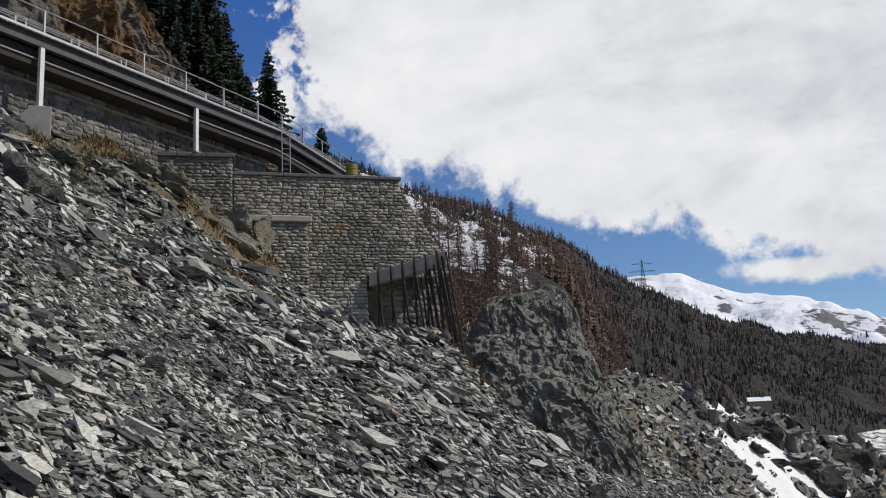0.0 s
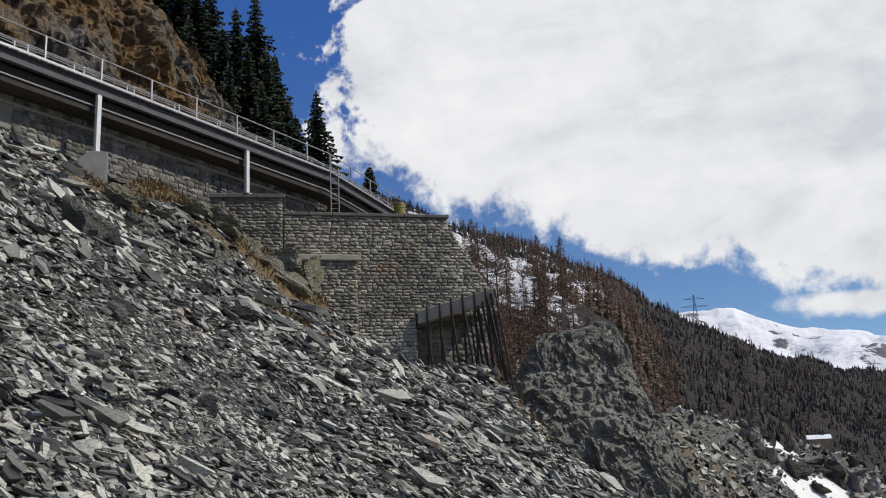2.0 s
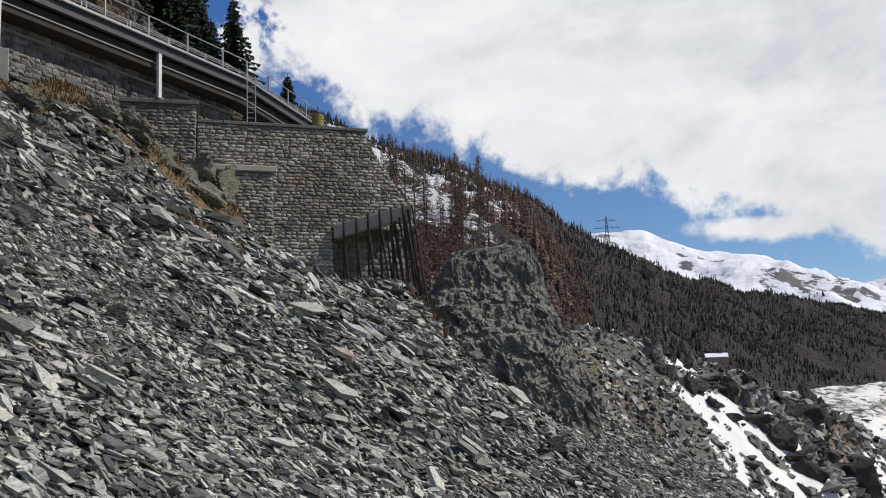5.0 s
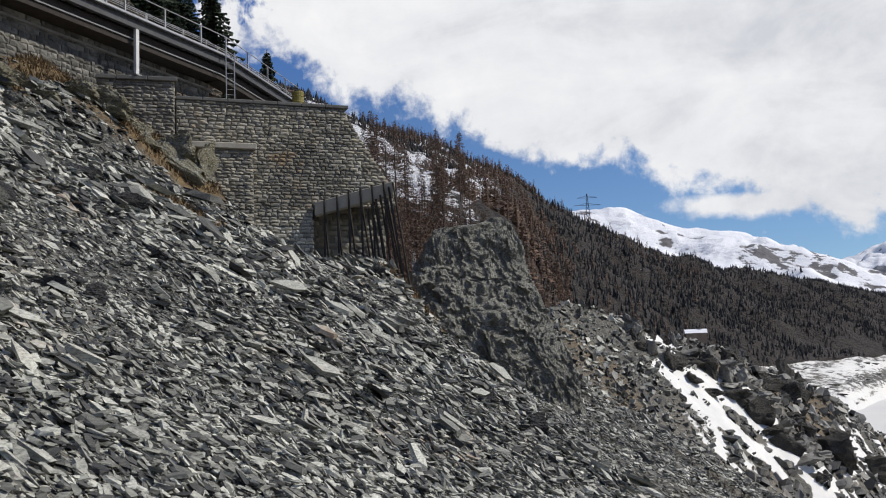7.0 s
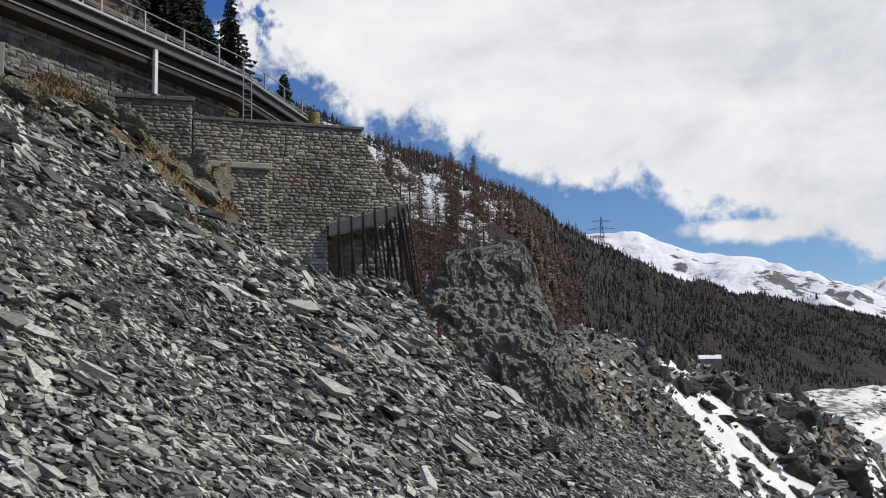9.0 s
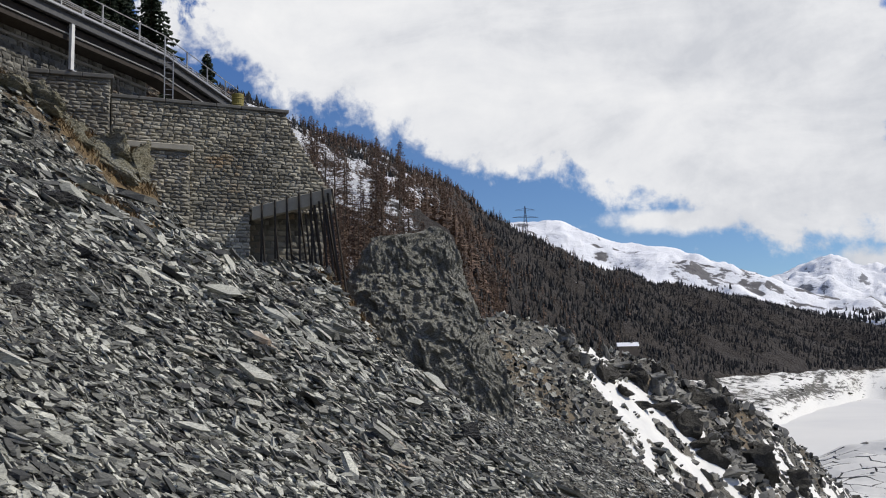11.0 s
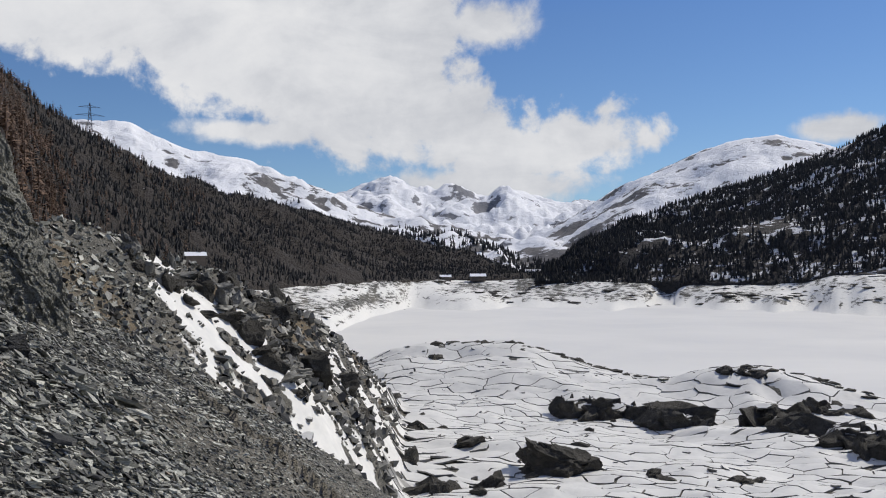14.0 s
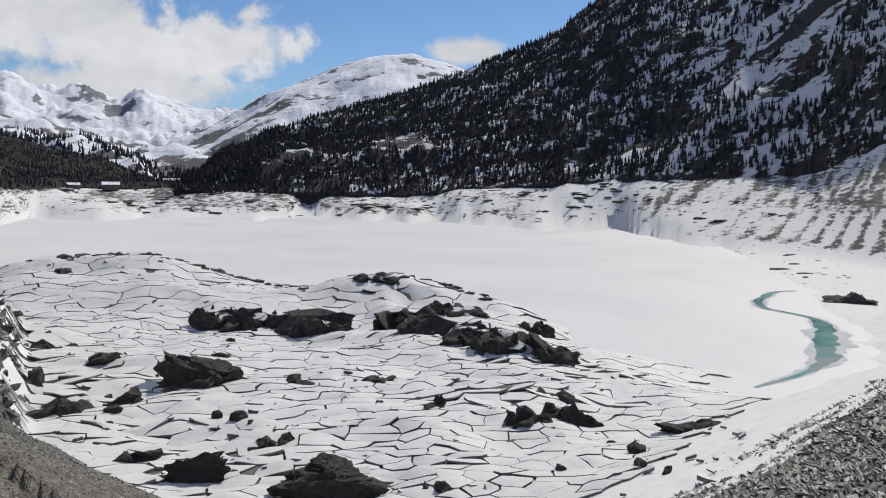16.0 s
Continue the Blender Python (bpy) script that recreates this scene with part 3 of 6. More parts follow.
def ridge_land(name, label, mat, azs, els, d_ridge, d_base, z_base, rough, seed, cols=300, rows=60, bulge=0.0, teeth=0.0):
    """A mountain flank: from its foot up to a skyline given by bearing and height angle; also a fall behind the skyline."""
    az = np.linspace(azs[0], azs[-1], cols)
    el = np.interp(az, azs, els)
    dr, db, zb = (np.interp(az, azs, v) for v in (d_ridge, d_base, z_base))
    zr = 36 + dr * np.tan(np.radians(el))
    s = np.concatenate([[-0.004], np.linspace(0, 1.18, rows - 1)])
    a, t = np.meshgrid(az, s, indexing="ij")
    rr = db[:, None] + (dr - db)[:, None] * t
    tt = np.clip(t, 0, 1)
    shape = tt + bulge * np.sin(np.pi * tt)
    z = zb[:, None] + (zr - zb)[:, None] * shape - np.maximum(0, t - 1) * (dr - db)[:, None] * 0.9
    x, y = np.sin(np.radians(a)) * rr, np.cos(np.radians(a)) * rr
    z = z - np.where(t < 0, 14.0, 0.0)
    fade = np.clip(np.minimum(t * 6, 1), 0, 1) * (1 - 0.8 * np.exp(-(((t - 1) / 0.1) ** 2)))
    size = dr.mean()
    z = z + rough * size * fade * fbm(x / (size * 0.12), y / (size * 0.12), 7, seed, 0.55)
    z = z - 2.2 * teeth * size * fade * np.abs(fbm(x / (size * 0.07), y / (size * 0.07), 5, seed + 80)) * 1.3
    z = z + teeth * size * np.exp(-(((t - 1) / 0.15) ** 2)) * fbm(x / (size * 0.03), y / (size * 0.03), 4, seed + 50)
    verts = np.stack([x, y, z], -1).reshape(-1, 3)
    idx = np.arange(cols * rows).reshape(cols, rows)
    faces = np.stack([idx[:-1, :-1], idx[1:, :-1], idx[1:, 1:], idx[:-1, 1:]], -1).reshape(-1, 4)
    ob = new(name, quick_mesh(name, verts, faces, mat, True))
    tagged(ob, label, "mountain", kind="structure")
    return np.stack([x, y, z], -1), az, s


LEFT_AZ = (-16, -9, -5, -2.5, 2.5, 7.8, 9.8, 14.7, 17.5, 20.8, 27.3, 34.2, 39.2, 41.5)
left_land = ridge_land("backdrop_hillside", "larch and spruce hillside with patches of old snow", BROWN_HILL, LEFT_AZ,
                       (18, 17.5, 16.6, 15.4, 13.5, 10.4, 8.5, 6.8, 5.0, 4.4, 2.9, 0.8, -0.5, -1.0),
                       (420, 450, 500, 550, 620, 700, 760, 950, 1050, 1150, 1350, 1400, 1250, 1150),
                       (110, 115, 120, 125, 130, 160, 190, 330, 430, 520, 720, 940, 955, 960),
                       (44, 43, 41, 39, 36, 33, 31, 28, 26, 24, 23, 22, 20, 20), 0.035, 11)
RIGHT_AZ = (39.5, 41.2, 44.9, 49, 53.6, 58, 61.7, 66.7, 72, 78, 84, 92, 104)
right_land = ridge_land("backdrop_forest_mountain", "steep dark conifer forest with snow between the trees", DARK_HILL, RIGHT_AZ,
                        (-0.7, 0.0, 2.7, 4.0, 5.1, 7.0, 8.4, 11.8, 15.3, 19, 22, 24, 25),
                        (960, 1050, 1250, 1350, 1400, 1380, 1350, 1300, 1250, 1200, 1150, 1100, 1050),
                        (900, 900, 880, 860, 840, 800, 780, 740, 680, 620, 560, 500, 450),
                        (21, 20, 18, 18, 19, 27, 30, 36, 38, 42, 70, 80, 80), 0.03, 12, bulge=0.05)
snow_land = ridge_land("backdrop_snow_ridge", "treeless snow-covered mountain ridge", HIGH_SNOW, (4, 10, 12, 14.75, 18, 23, 28, 32.8, 38, 41),
           (9.5, 8.5, 8.7, 8.5, 7.3, 6.3, 4.2, 2.4, 0.6, -0.2), (2600,) * 10, (1300,) * 10, (30,) * 10, 0.03, 13, teeth=0.006)
ridge_land("backdrop_high_peaks", "high snow peaks with rock ribs", HAZED_PEAK_SNOW, (22, 26, 28.3, 30.4, 32.5, 34.2, 36, 37.8, 40, 42, 46, 50),
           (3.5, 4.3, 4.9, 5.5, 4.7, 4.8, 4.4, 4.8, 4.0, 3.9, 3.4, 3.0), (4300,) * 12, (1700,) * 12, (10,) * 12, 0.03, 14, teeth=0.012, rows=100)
ridge_land("backdrop_snow_dome", "broad snow-covered mountain with terraces", HIGH_SNOW, (35, 37.8, 42.4, 44.5, 47, 49.5, 51.2, 54, 56, 60, 66),
           (-0.2, 0.8, 3.3, 4.6, 5.7, 6.8, 7.4, 7.5, 7.1, 5.5, 4), (2700,) * 11, (1350,) * 11, (15,) * 11, 0.02, 15, teeth=0.004)


# ---- woods ----
def tree_kind(kind, rng):
    """One small conifer: trunk spike and ragged tiers, height 1."""
    verts, tris = [], []

    def tier(z0, z1, r, n, droop):
        base = len(verts)
        a0 = rng.random() * 6
        for i in range(n):
            a = a0 + 2 * math.pi * i / n
            q = r * (0.65 + 0.6 * rng.random())
            verts.append((math.cos(a) * q, math.sin(a) * q, z0 - droop * rng.random()))
        verts.append((0, 0, z1))
        for i in range(n):
            tris.append((base + i, base + (i + 1) % n, base + n))

    if kind == "spruce":
        for z0, z1, r in ((0.1, 0.6, 0.17), (0.36, 0.8, 0.12), (0.62, 1.0, 0.075)):
            tier(z0, z1, r, 4, 0.07)
    else:
        tier(0.0, 1.0, 0.018, 3, 0)
        for i in range(16):
            z, a = 0.2 + 0.75 * i / 16, rng.random() * 6.3
            l = 0.17 * (1.05 - z) + 0.03
            b = len(verts)
            verts.extend([(0, 0, z + 0.02), (math.cos(a) * l, math.sin(a) * l, z - 0.02), (math.cos(a + 0.7) * l * 0.8, math.sin(a + 0.7) * l * 0.8, z + 0.05)])
            tris.append((b, b + 1, b + 2))
    return np.array(verts), np.array(tris)


def plant(name, label, mat, spots, heights, kind, seed, girth=1.0):
    """Many trees of one kind joined into one wood."""
    rng = random.Random(seed)
    kinds = [tree_kind(kind, rng) for _ in range(8)]
    all_v, all_f, base = [], [], 0
    for spot, h in zip(spots, heights):
        v, f = kinds[rng.randrange(8)]
        a = rng.random() * 6.28
        c, s, w = math.cos(a), math.sin(a), girth * h * (0.95 + 0.6 * rng.random())
        p = np.stack([(v[:, 0] * c - v[:, 1] * s) * w, (v[:, 0] * s + v[:, 1] * c) * w, v[:, 2] * h], -1) + spot
        all_v.append(p)
        all_f.append(f + base)
        base += len(v)
    ob = new(name, quick_mesh(name, np.concatenate(all_v), np.concatenate(all_f), mat))
    tagged(ob, label, "forest", kind="stuff")


def spots_on(land, count, seed, keep):
    """Random places on a flank, weighted to even ground cover, kept by a rule on bearing, rise and a clump value."""
    grid, az, s = land
    rng = np.random.RandomState(seed)
    i, j = rng.random(count) * (len(az) - 2), rng.random(count) ** 0.8 * (np.searchsorted(s, 1.02) - 1)
    i0, j0 = i.astype(int), j.astype(int)
    p = grid[i0, j0] + (grid[i0 + 1, j0] - grid[i0, j0]) * (i - i0)[:, None] + (grid[i0, j0 + 1] - grid[i0, j0]) * (j - j0)[:, None]
    clump = fbm(p[:, 0] / 60, p[:, 1] / 60, 4, seed + 1)
    ok = keep(np.interp(i, np.arange(len(az)), az), j / len(s) * 1.18, clump, rng.random(count))
    return p[ok] - (0, 0, 0.4), rng.random(ok.sum())


def make_woods():
    def open_slope(az, t):
        return (az > 69) & (t > 0.14)

    p, r = spots_on(right_land, 40000, 3, lambda az, t, c, q: (c > np.where(open_slope(az + 22 * c, t), -0.02, -0.42)) & (t > 0.0) & (q < np.where(open_slope(az, t), 0.75, 1)))
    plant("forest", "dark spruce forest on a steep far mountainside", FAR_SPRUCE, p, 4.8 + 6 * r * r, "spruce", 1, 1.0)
    p, r = spots_on(left_land, 36000, 4, lambda az, t, c, q: ((az > 9) | (t > 0.8)) & (c > -0.42) & (q < np.where(az > 16, 1, 0.6)))
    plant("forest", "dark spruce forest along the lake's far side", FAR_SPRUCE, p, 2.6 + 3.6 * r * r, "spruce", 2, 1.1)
    p, r = spots_on(left_land, 15000, 5, lambda az, t, c, q: (az < 27) & (c > np.where(az < 6, 0.0, -0.12)) & (q < np.where(az < 11, 1, 0.25)) & (az < 19) & (t > 0.02))
    plant("forest", "leafless russet larches on a snow-patched slope", LARCH, p, 5.0 + 5 * r, "larch", 3)
    p, r = spots_on(snow_land, 9000, 6, lambda az, t, c, q: (az > 12) & (c + 0.25 * q > 0.15 + 0.9 * (t - 0.35)) & (t < 0.62))
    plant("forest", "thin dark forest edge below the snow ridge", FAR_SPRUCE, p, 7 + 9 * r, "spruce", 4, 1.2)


make_woods()

# ---- rocks ----
def rock_bm(seed, size, facets=0.35, detail=3):
    """A broken boulder: a ball cut by random planes, split into layers and chipped, lying on z = 0 a little sunk."""
    rng = random.Random(seed)
    bm = bmesh.new()
    bmesh.ops.create_icosphere(bm, subdivisions=detail, radius=1.0)
    cuts = []
    for _ in range(11):
        v = Vector((rng.gauss(0, 1), rng.gauss(0, 1), rng.gauss(0, 0.9))).normalized()
        cuts.append((v, 0.32 + 0.42 * rng.random()))
    shift = Vector((rng.random() * 90, rng.random() * 90, rng.random() * 90))
    lean = Vector((rng.gauss(0, 0.25), rng.gauss(0, 0.25), 1))
    for v in bm.verts:
        p = v.co.copy()
        for way, far in cuts:
            over = p.dot(way) - far
            if over > 0:
                p -= way * over * 0.97
        layer = noise.cell(Vector((0.5, 0.5, p.dot(lean) * 7 + 0.7 * noise.noise(p * 1.7 + shift))) + shift)
        chip = noise.cell(p * 3.1 + 0.8 * noise.noise_vector(p * 2.3 + shift) + shift)
        p *= 1.35 + facets * (0.35 * noise.fractal(p * 2.2 + shift, 0.9, 2.0, 4) - 0.45 * abs(noise.noise(p * 4.3 + shift)) + 0.22 * layer + 0.26 * chip)
        v.co = Vector((p.x * size[0], p.y * size[1], p.z * size[2] + size[2] * 0.4))
    return bm


def rock_group(name, seed, size, count, mat, place, label, category, group):
    """A ledge of broken rock: angular blocks that lie together, each a part."""
    rng = random.Random(seed)
    whole = thing(name, label, category, group=group)
    whole.matrix_world = place
    for i in range(count):
        s = (0.26 if count > 9 else 0.35) + 0.4 * rng.random() ** 1.5
        one = rock_bm(seed * 7 + i, (size[0] * s * (0.7 + 0.5 * rng.random()), size[1] * s, size[2] * (0.45 + 0.6 * rng.random())), 0.5, 3)
        one.transform(pose(size[0] * (1.3 * rng.random() - 0.65), size[1] * (0.8 * rng.random() - 0.4), -0.15 * size[2] * rng.random(), 14 * rng.gauss(0, 1), 14 * rng.gauss(0, 1), 40 * rng.gauss(0, 1)))
        part("rock_block", one, mat, whole)
    return whole


def on_slope(az, el):
    """Where the line of sight at a bearing and height angle first meets the ground: plan place and distance."""
    a, t = math.radians(az), math.tan(math.radians(el))
    d = np.geomspace(4, 900, 4000)
    g = ground_height(np.sin(a) * d, np.cos(a) * d)
    hit = np.nonzero(36 + d * t < g)[0]
    r = d[hit[0]] if len(hit) else 100.0
    return math.sin(a) * r, math.cos(a) * r, float(ground_height(np.array([math.sin(a) * r]), np.array([math.cos(a) * r]))[0]), r


LEDGE_SPOTS = []


def boulder(seed, az, el, width, tall, mat, label, group="", deep=0.8, turn=0.0, detail=3, name="boulder", count=1):
    """width and tall are the angles, in degrees, that the stone spans from the stand point."""
    x, y, z, r = on_slope(az, el)
    w, h = r * math.radians(width) / 2, r * math.radians(tall) / 1.5
    place = Matrix.Translation((x, y, z - (0.3 if count > 1 else 0.12) * h)) @ pose(0, 0, 0, 0, 0, -az + turn)
    if name == "rock_ledge":
        LEDGE_SPOTS.append((x, y, z, w, h, az))
    if count > 1:
        return rock_group(name, seed, (w * (1.9 if count > 9 else 1.7), w * deep * 1.7, h * (0.95 if count > 9 else 1.15)), count, mat, place, label, "boulder", group)
    bm = rock_bm(seed, (w, w * deep, h), 0.6, detail=detail)
    me = bpy.data.meshes.new(name)
    bm.to_mesh(me)
    bm.free()
    me.materials.append(mat)
    ob = new(name, me)
    ob.matrix_world = place
    return tagged(ob, label, "boulder", group)


# ---- the rock pinnacle ----
def make_pinnacle():
    """A crag standing in the scree: steep jointed faces, a flat shoulder and a knob."""
    els = (-9.0, -4.5, -3.3, -2.2, -1.0, 0.1, 1.4, 2.7, 4.45, 6.5, 7.4, 7.85, 8.15, 8.5, 8.8)
    left = (11.0, 9.9, 8.3, 6.7, 5.1, 3.4, 1.8, 0.95, 1.1, 1.8, 2.3, 2.7, 5.5, 6.2, 6.5)
    right = (11.5, 10.8, 10.75, 10.7, 10.6, 10.4, 9.95, 9.55, 8.85, 8.5, 8.1, 7.95, 7.75, 7.45, 7.2)
    rows, cols, dist = 230, 400, 51.0
    zs = np.tan(np.radians(np.array(els))) * dist + 36
    lx, rx = np.tan(np.radians(np.array(left))) * dist, np.tan(np.radians(np.array(right))) * dist
    z = np.linspace(zs[0], zs[-1], rows)
    l, r = np.interp(z, zs, lx), np.interp(z, zs, rx)
    th = np.linspace(0, 2 * math.pi, cols, endpoint=False)
    zz, tt = np.meshgrid(z, th, indexing="ij")
    c, s = np.cos(tt), np.sin(tt)
    mid, half = ((l + r) / 2)[:, None], ((r - l) / 2)[:, None]
    px = mid + half * np.sign(c) * np.abs(c) ** 0.6
    dep = np.clip((r - l) * 0.42, 0.5, 3.2)[:, None]
    py = dist + 1.6 - np.clip(41 - zz, 0, 9) * 0.6 + dep * np.sign(s) * np.abs(s) ** 0.6 + 0.34 * (px - mid)
    out = []
    for i, p in enumerate(np.stack([px, py, zz], -1).reshape(-1, 3)):
        q = Vector(p)
        warp = noise.noise_vector(q * 0.45) * 0.6
        a = q + warp
        a = Vector((a.x + 0.35 * a.z, a.y - 0.2 * a.x, a.z - 0.25 * a.x))
        block = noise.cell(Vector((a.x * 0.75, a.y * 0.6, a.z * 0.42)))
        chip = noise.cell(Vector((a.x * 3.0, a.y * 2.4, a.z * 1.7 + 7)))
        flake = noise.cell(Vector((a.x * 7.5, a.y * 6.0, a.z * 4.2 + 3)))
        amount = 0.30 * noise.fractal(q * 0.35, 1.0, 2.0, 4) + 0.20 * block + 0.12 * chip + 0.07 * flake + 0.11 * noise.fractal(q * 2.6, 0.8, 2.0, 4)
        j = i % cols
        fade = min(1.0, (zs[-1] - p[2]) / 0.9 + 0.3)
        out.append((p[0] + math.cos(th[j]) * amount * 0.6 * fade, p[1] + math.sin(th[j]) * amount * 1.1 * fade,
                    p[2] + (0.22 * noise.noise(q * 1.1) + 0.12 * chip) * fade))
    idx = np.arange(rows * cols).reshape(rows, cols)
    nxt = np.roll(idx, -1, 1)
    faces = np.stack([idx[:-1], nxt[:-1], nxt[1:], idx[1:]], -1).reshape(-1, 4).tolist()
    faces.append(idx[-1].tolist())
    ob = new("rock_pinnacle", mesh_of("rock_pinnacle", out, faces, PINNACLE))
    tagged(ob, "craggy dark grey rock pinnacle standing in the scree", "rock")


make_pinnacle()


# ---- stone walls ----
def unit_block(seed, rough):
    """A hewn stone 1 x 1 x 1 whose front (-y) bulges, with chipped edges."""
    rng = random.Random(seed)
    v, f = [], []
    for y, inset in ((1.0, 0.0), (0.16, 0.0), (0.0, 0.055)):
        for x, z in ((0, 0), (1, 0), (1, 1), (0, 1)):
            j = rough if y < 0.5 else 0
            v.append((x + (inset if x == 0 else -inset) * (0.5 + rng.random()) + j * (rng.random() - 0.5),
                      y + (0.10 * rng.random() if y < 0.1 else 0),
                      z + (inset if z == 0 else -inset) * (0.5 + rng.random()) * 1.3 + j * (rng.random() - 0.5)))
    for a in (0, 4):
        for i in range(4):
            k = (i + 1) % 4
            f.append((a + i, a + k, a + 4 + k, a + 4 + i))
    v.append((0.5 + 0.3 * (rng.random() - 0.5), -0.05 - 0.07 * rng.random(), 0.5 + 0.3 * (rng.random() - 0.5)))
    for i in range(4):
        f.append((8 + i, 8 + (i + 1) % 4, 12))
    return v, f


def prism(bm, corners, depth):
    """An upright slab from front corners (x, z) at y = 0 back to y = depth."""
    a = [bm.verts.new((x, 0, z)) for x, z in corners]
    b = [bm.verts.new((x, depth, z)) for x, z in corners]
    bm.faces.new(a)
    bm.faces.new(b[::-1])
    n = len(a)
    for i in range(n):
        bm.faces.new((a[i], b[i], b[(i + 1) % n], a[(i + 1) % n]))
    bmesh.ops.recalc_face_normals(bm, faces=bm.faces)
    return bm


def box(bm, x0, x1, y0, y1, z0, z1):
    vs = [bm.verts.new(p) for p in ((x0, y0, z0), (x1, y0, z0), (x1, y1, z0), (x0, y1, z0), (x0, y0, z1), (x1, y0, z1), (x1, y1, z1), (x0, y1, z1))]
    for q in ((0, 3, 2, 1), (4, 5, 6, 7), (0, 1, 5, 4), (1, 2, 6, 5), (2, 3, 7, 6), (3, 0, 4, 7)):
        bm.faces.new([vs[i] for i in q])
    return bm


def bevelled(bm, by):
    bmesh.ops.bevel(bm, geom=list(bm.edges), offset=by, segments=1, affect="EDGES")
    return bm


def frame_of(p0, p1, z):
    """An empty's pose: x along the wall from p0 to p1, y into the wall, z up."""
    a = math.degrees(math.atan2(p1[1] - p0[1], p1[0] - p0[0]))
    return pose(p0[0], p0[1], z, 0, 0, a)


def lay_blocks(wall, inside, x0, x1, z0, z1, course, length, mat, seed, rough=0.06, depth=0.32, limit=300, special=None, proud=0.0, name="block"):
    """Courses of stones over the area that inside() accepts; the first ones are single pieces, the rest is joined."""
    rng = random.Random(seed)
    kinds = []
    for i in range(9):
        v, f = unit_block(seed * 31 + i, rough)
        kinds.append((v, f, mesh_of(name, v, f, mat), mesh_of(name, v, f, special[1]) if special else None))
    rest_v, rest_f, count = [], [], 0
    z = z0
    while z < z1 - 0.08:
        h = min(course * (0.82 + 0.36 * rng.random()), z1 - z)
        x = x0 - rng.random() * length * 0.5
        while x < x1:
            w = length * (0.55 + 0.95 * rng.random())
            cx, cz = x + w / 2, z + h / 2
            lo, hi = inside(cz)
            a, b = max(x, lo), min(x + w, hi)
            if b - a > 0.10:
                g = 0.008 + 0.009 * rng.random()
                sag = (rng.random() - 0.5) * 0.05 * (1 if rough > 0.08 else 0.3)
                size = (b - a - 2 * g, depth, h - 2 * g)
                at = (a + g, -0.055 - 0.05 * rng.random() - proud, z + g + sag)
                v, f, me, alt = kinds[rng.randrange(9)]
                if count < limit:
                    ob = new(name, alt if special and special[0](cx, cz) else me)
                    ob.parent, ob.location, ob.scale = wall, at, size
                    count += 1
                else:
                    n = len(rest_v)
                    rest_v.extend([(at[i] + p[i] * size[i]) for i in range(3)] for p in v)
                    rest_f.extend(tuple(k + n for k in q) for q in f)
            x += w
        z += h
    if rest_v:
        ob = part("masonry", mesh_of("masonry", rest_v, rest_f, mat), mat, wall)
        ob["kind"] = "stuff"


LIME = masonry_material("limed_stone", (1.75, 1.75, 1.7))
RUSTED = masonry_material("rusty_stone", (1.25, 1.0, 0.72))


def make_main_wall():
    wall = thing("retaining_wall", "tall grey coursed stone retaining wall with sloping end", "wall")
    wall.matrix_world = frame_of((-10.42, 44.3), (-2.2, 46.9), 40.0)

    def reach(z):
        if z < 3.8:
            return 0.0, 6.75
        t = max(0.0, (9.15 - z) / 3.9)
        return 0.0, 8.55 + 2.3 * t**1.15

    right = [(reach(z)[1] - 0.05, z) for z in (4.6, 5.4, 6.2, 7.0, 7.8, 8.6, 9.1)]
    part("core", prism(bmesh.new(), [(0, 0), (6.7, 0), (6.7, 4.1)] + right + [(0, 9.1)], 1.6), MORTAR, wall)
    x = 0.0
    for i in range(7):
        w = 8.75 / 7
        part("coping_stone", bevelled(box(bmesh.new(), x + 0.008, x + w - 0.008, -0.16, 1.7, 9.1, 9.27), 0.025), COPING, wall)
        x += w
    # the pier with its pale ledge
    pier = part("pier", box(bmesh.new(), 1.3, 3.65, -0.62, 0.1, 0.0, 6.55), MORTAR, wall)
    part("ledge", bevelled(box(bmesh.new(), 0.1, 3.8, -0.85, 0.05, 6.55, 6.86), 0.04), LEDGE, wall, "pale weathered concrete ledge")
    lay_blocks(wall, lambda z: reach(z) if z < 9.1 else (0, 0), 0.0, 11.0, 1.2, 9.08, 0.175, 0.37, STONE, 3, 0.16,
               special=(lambda x, z: x > 3.9 and z < 3.6 and x < 6.8, LIME))
    lay_blocks(pier, lambda z: (1.3, 3.65), 1.3, 3.65, 1.0, 6.54, 0.175, 0.36, STONE, 5, 0.16, proud=0.62)
    return wall


make_main_wall()


def make_step_wall():
    wall = thing("buttress_wall", "short grey stone buttress wall with dark coping slabs", "wall")
    wall.matrix_world = frame_of((-14.25, 42.9), (-10.36, 43.85), 45.0)
    part("core", box(bmesh.new(), 0.0, 4.0, 0.0, 2.4, 0.0, 4.85), MORTAR, wall)
    for i in range(3):
        part("coping_stone", bevelled(box(bmesh.new(), -0.12 + i * 1.42 + 0.008, -0.12 + (i + 1) * 1.42 - 0.008, -0.18, 2.5, 4.85, 5.06), 0.03), COPING, wall)
    lay_blocks(wall, lambda z: (0.0, 4.0), 0.0, 4.0, 0.2, 4.83, 0.175, 0.36, STONE, 7, 0.16)
    return wall


make_step_wall()

# walkway line: outer edge of the deck, level
WALK_A, WALK_B, WALK_C = (-16.3, 35.4), (-8.85, 49.2), (-5.9, 59.0)
WALK_WAY = (0.475, 0.88)
DECK = 52.95


def along(s):
    return WALK_A[0] + WALK_WAY[0] * s, WALK_A[1] + WALK_WAY[1] * s


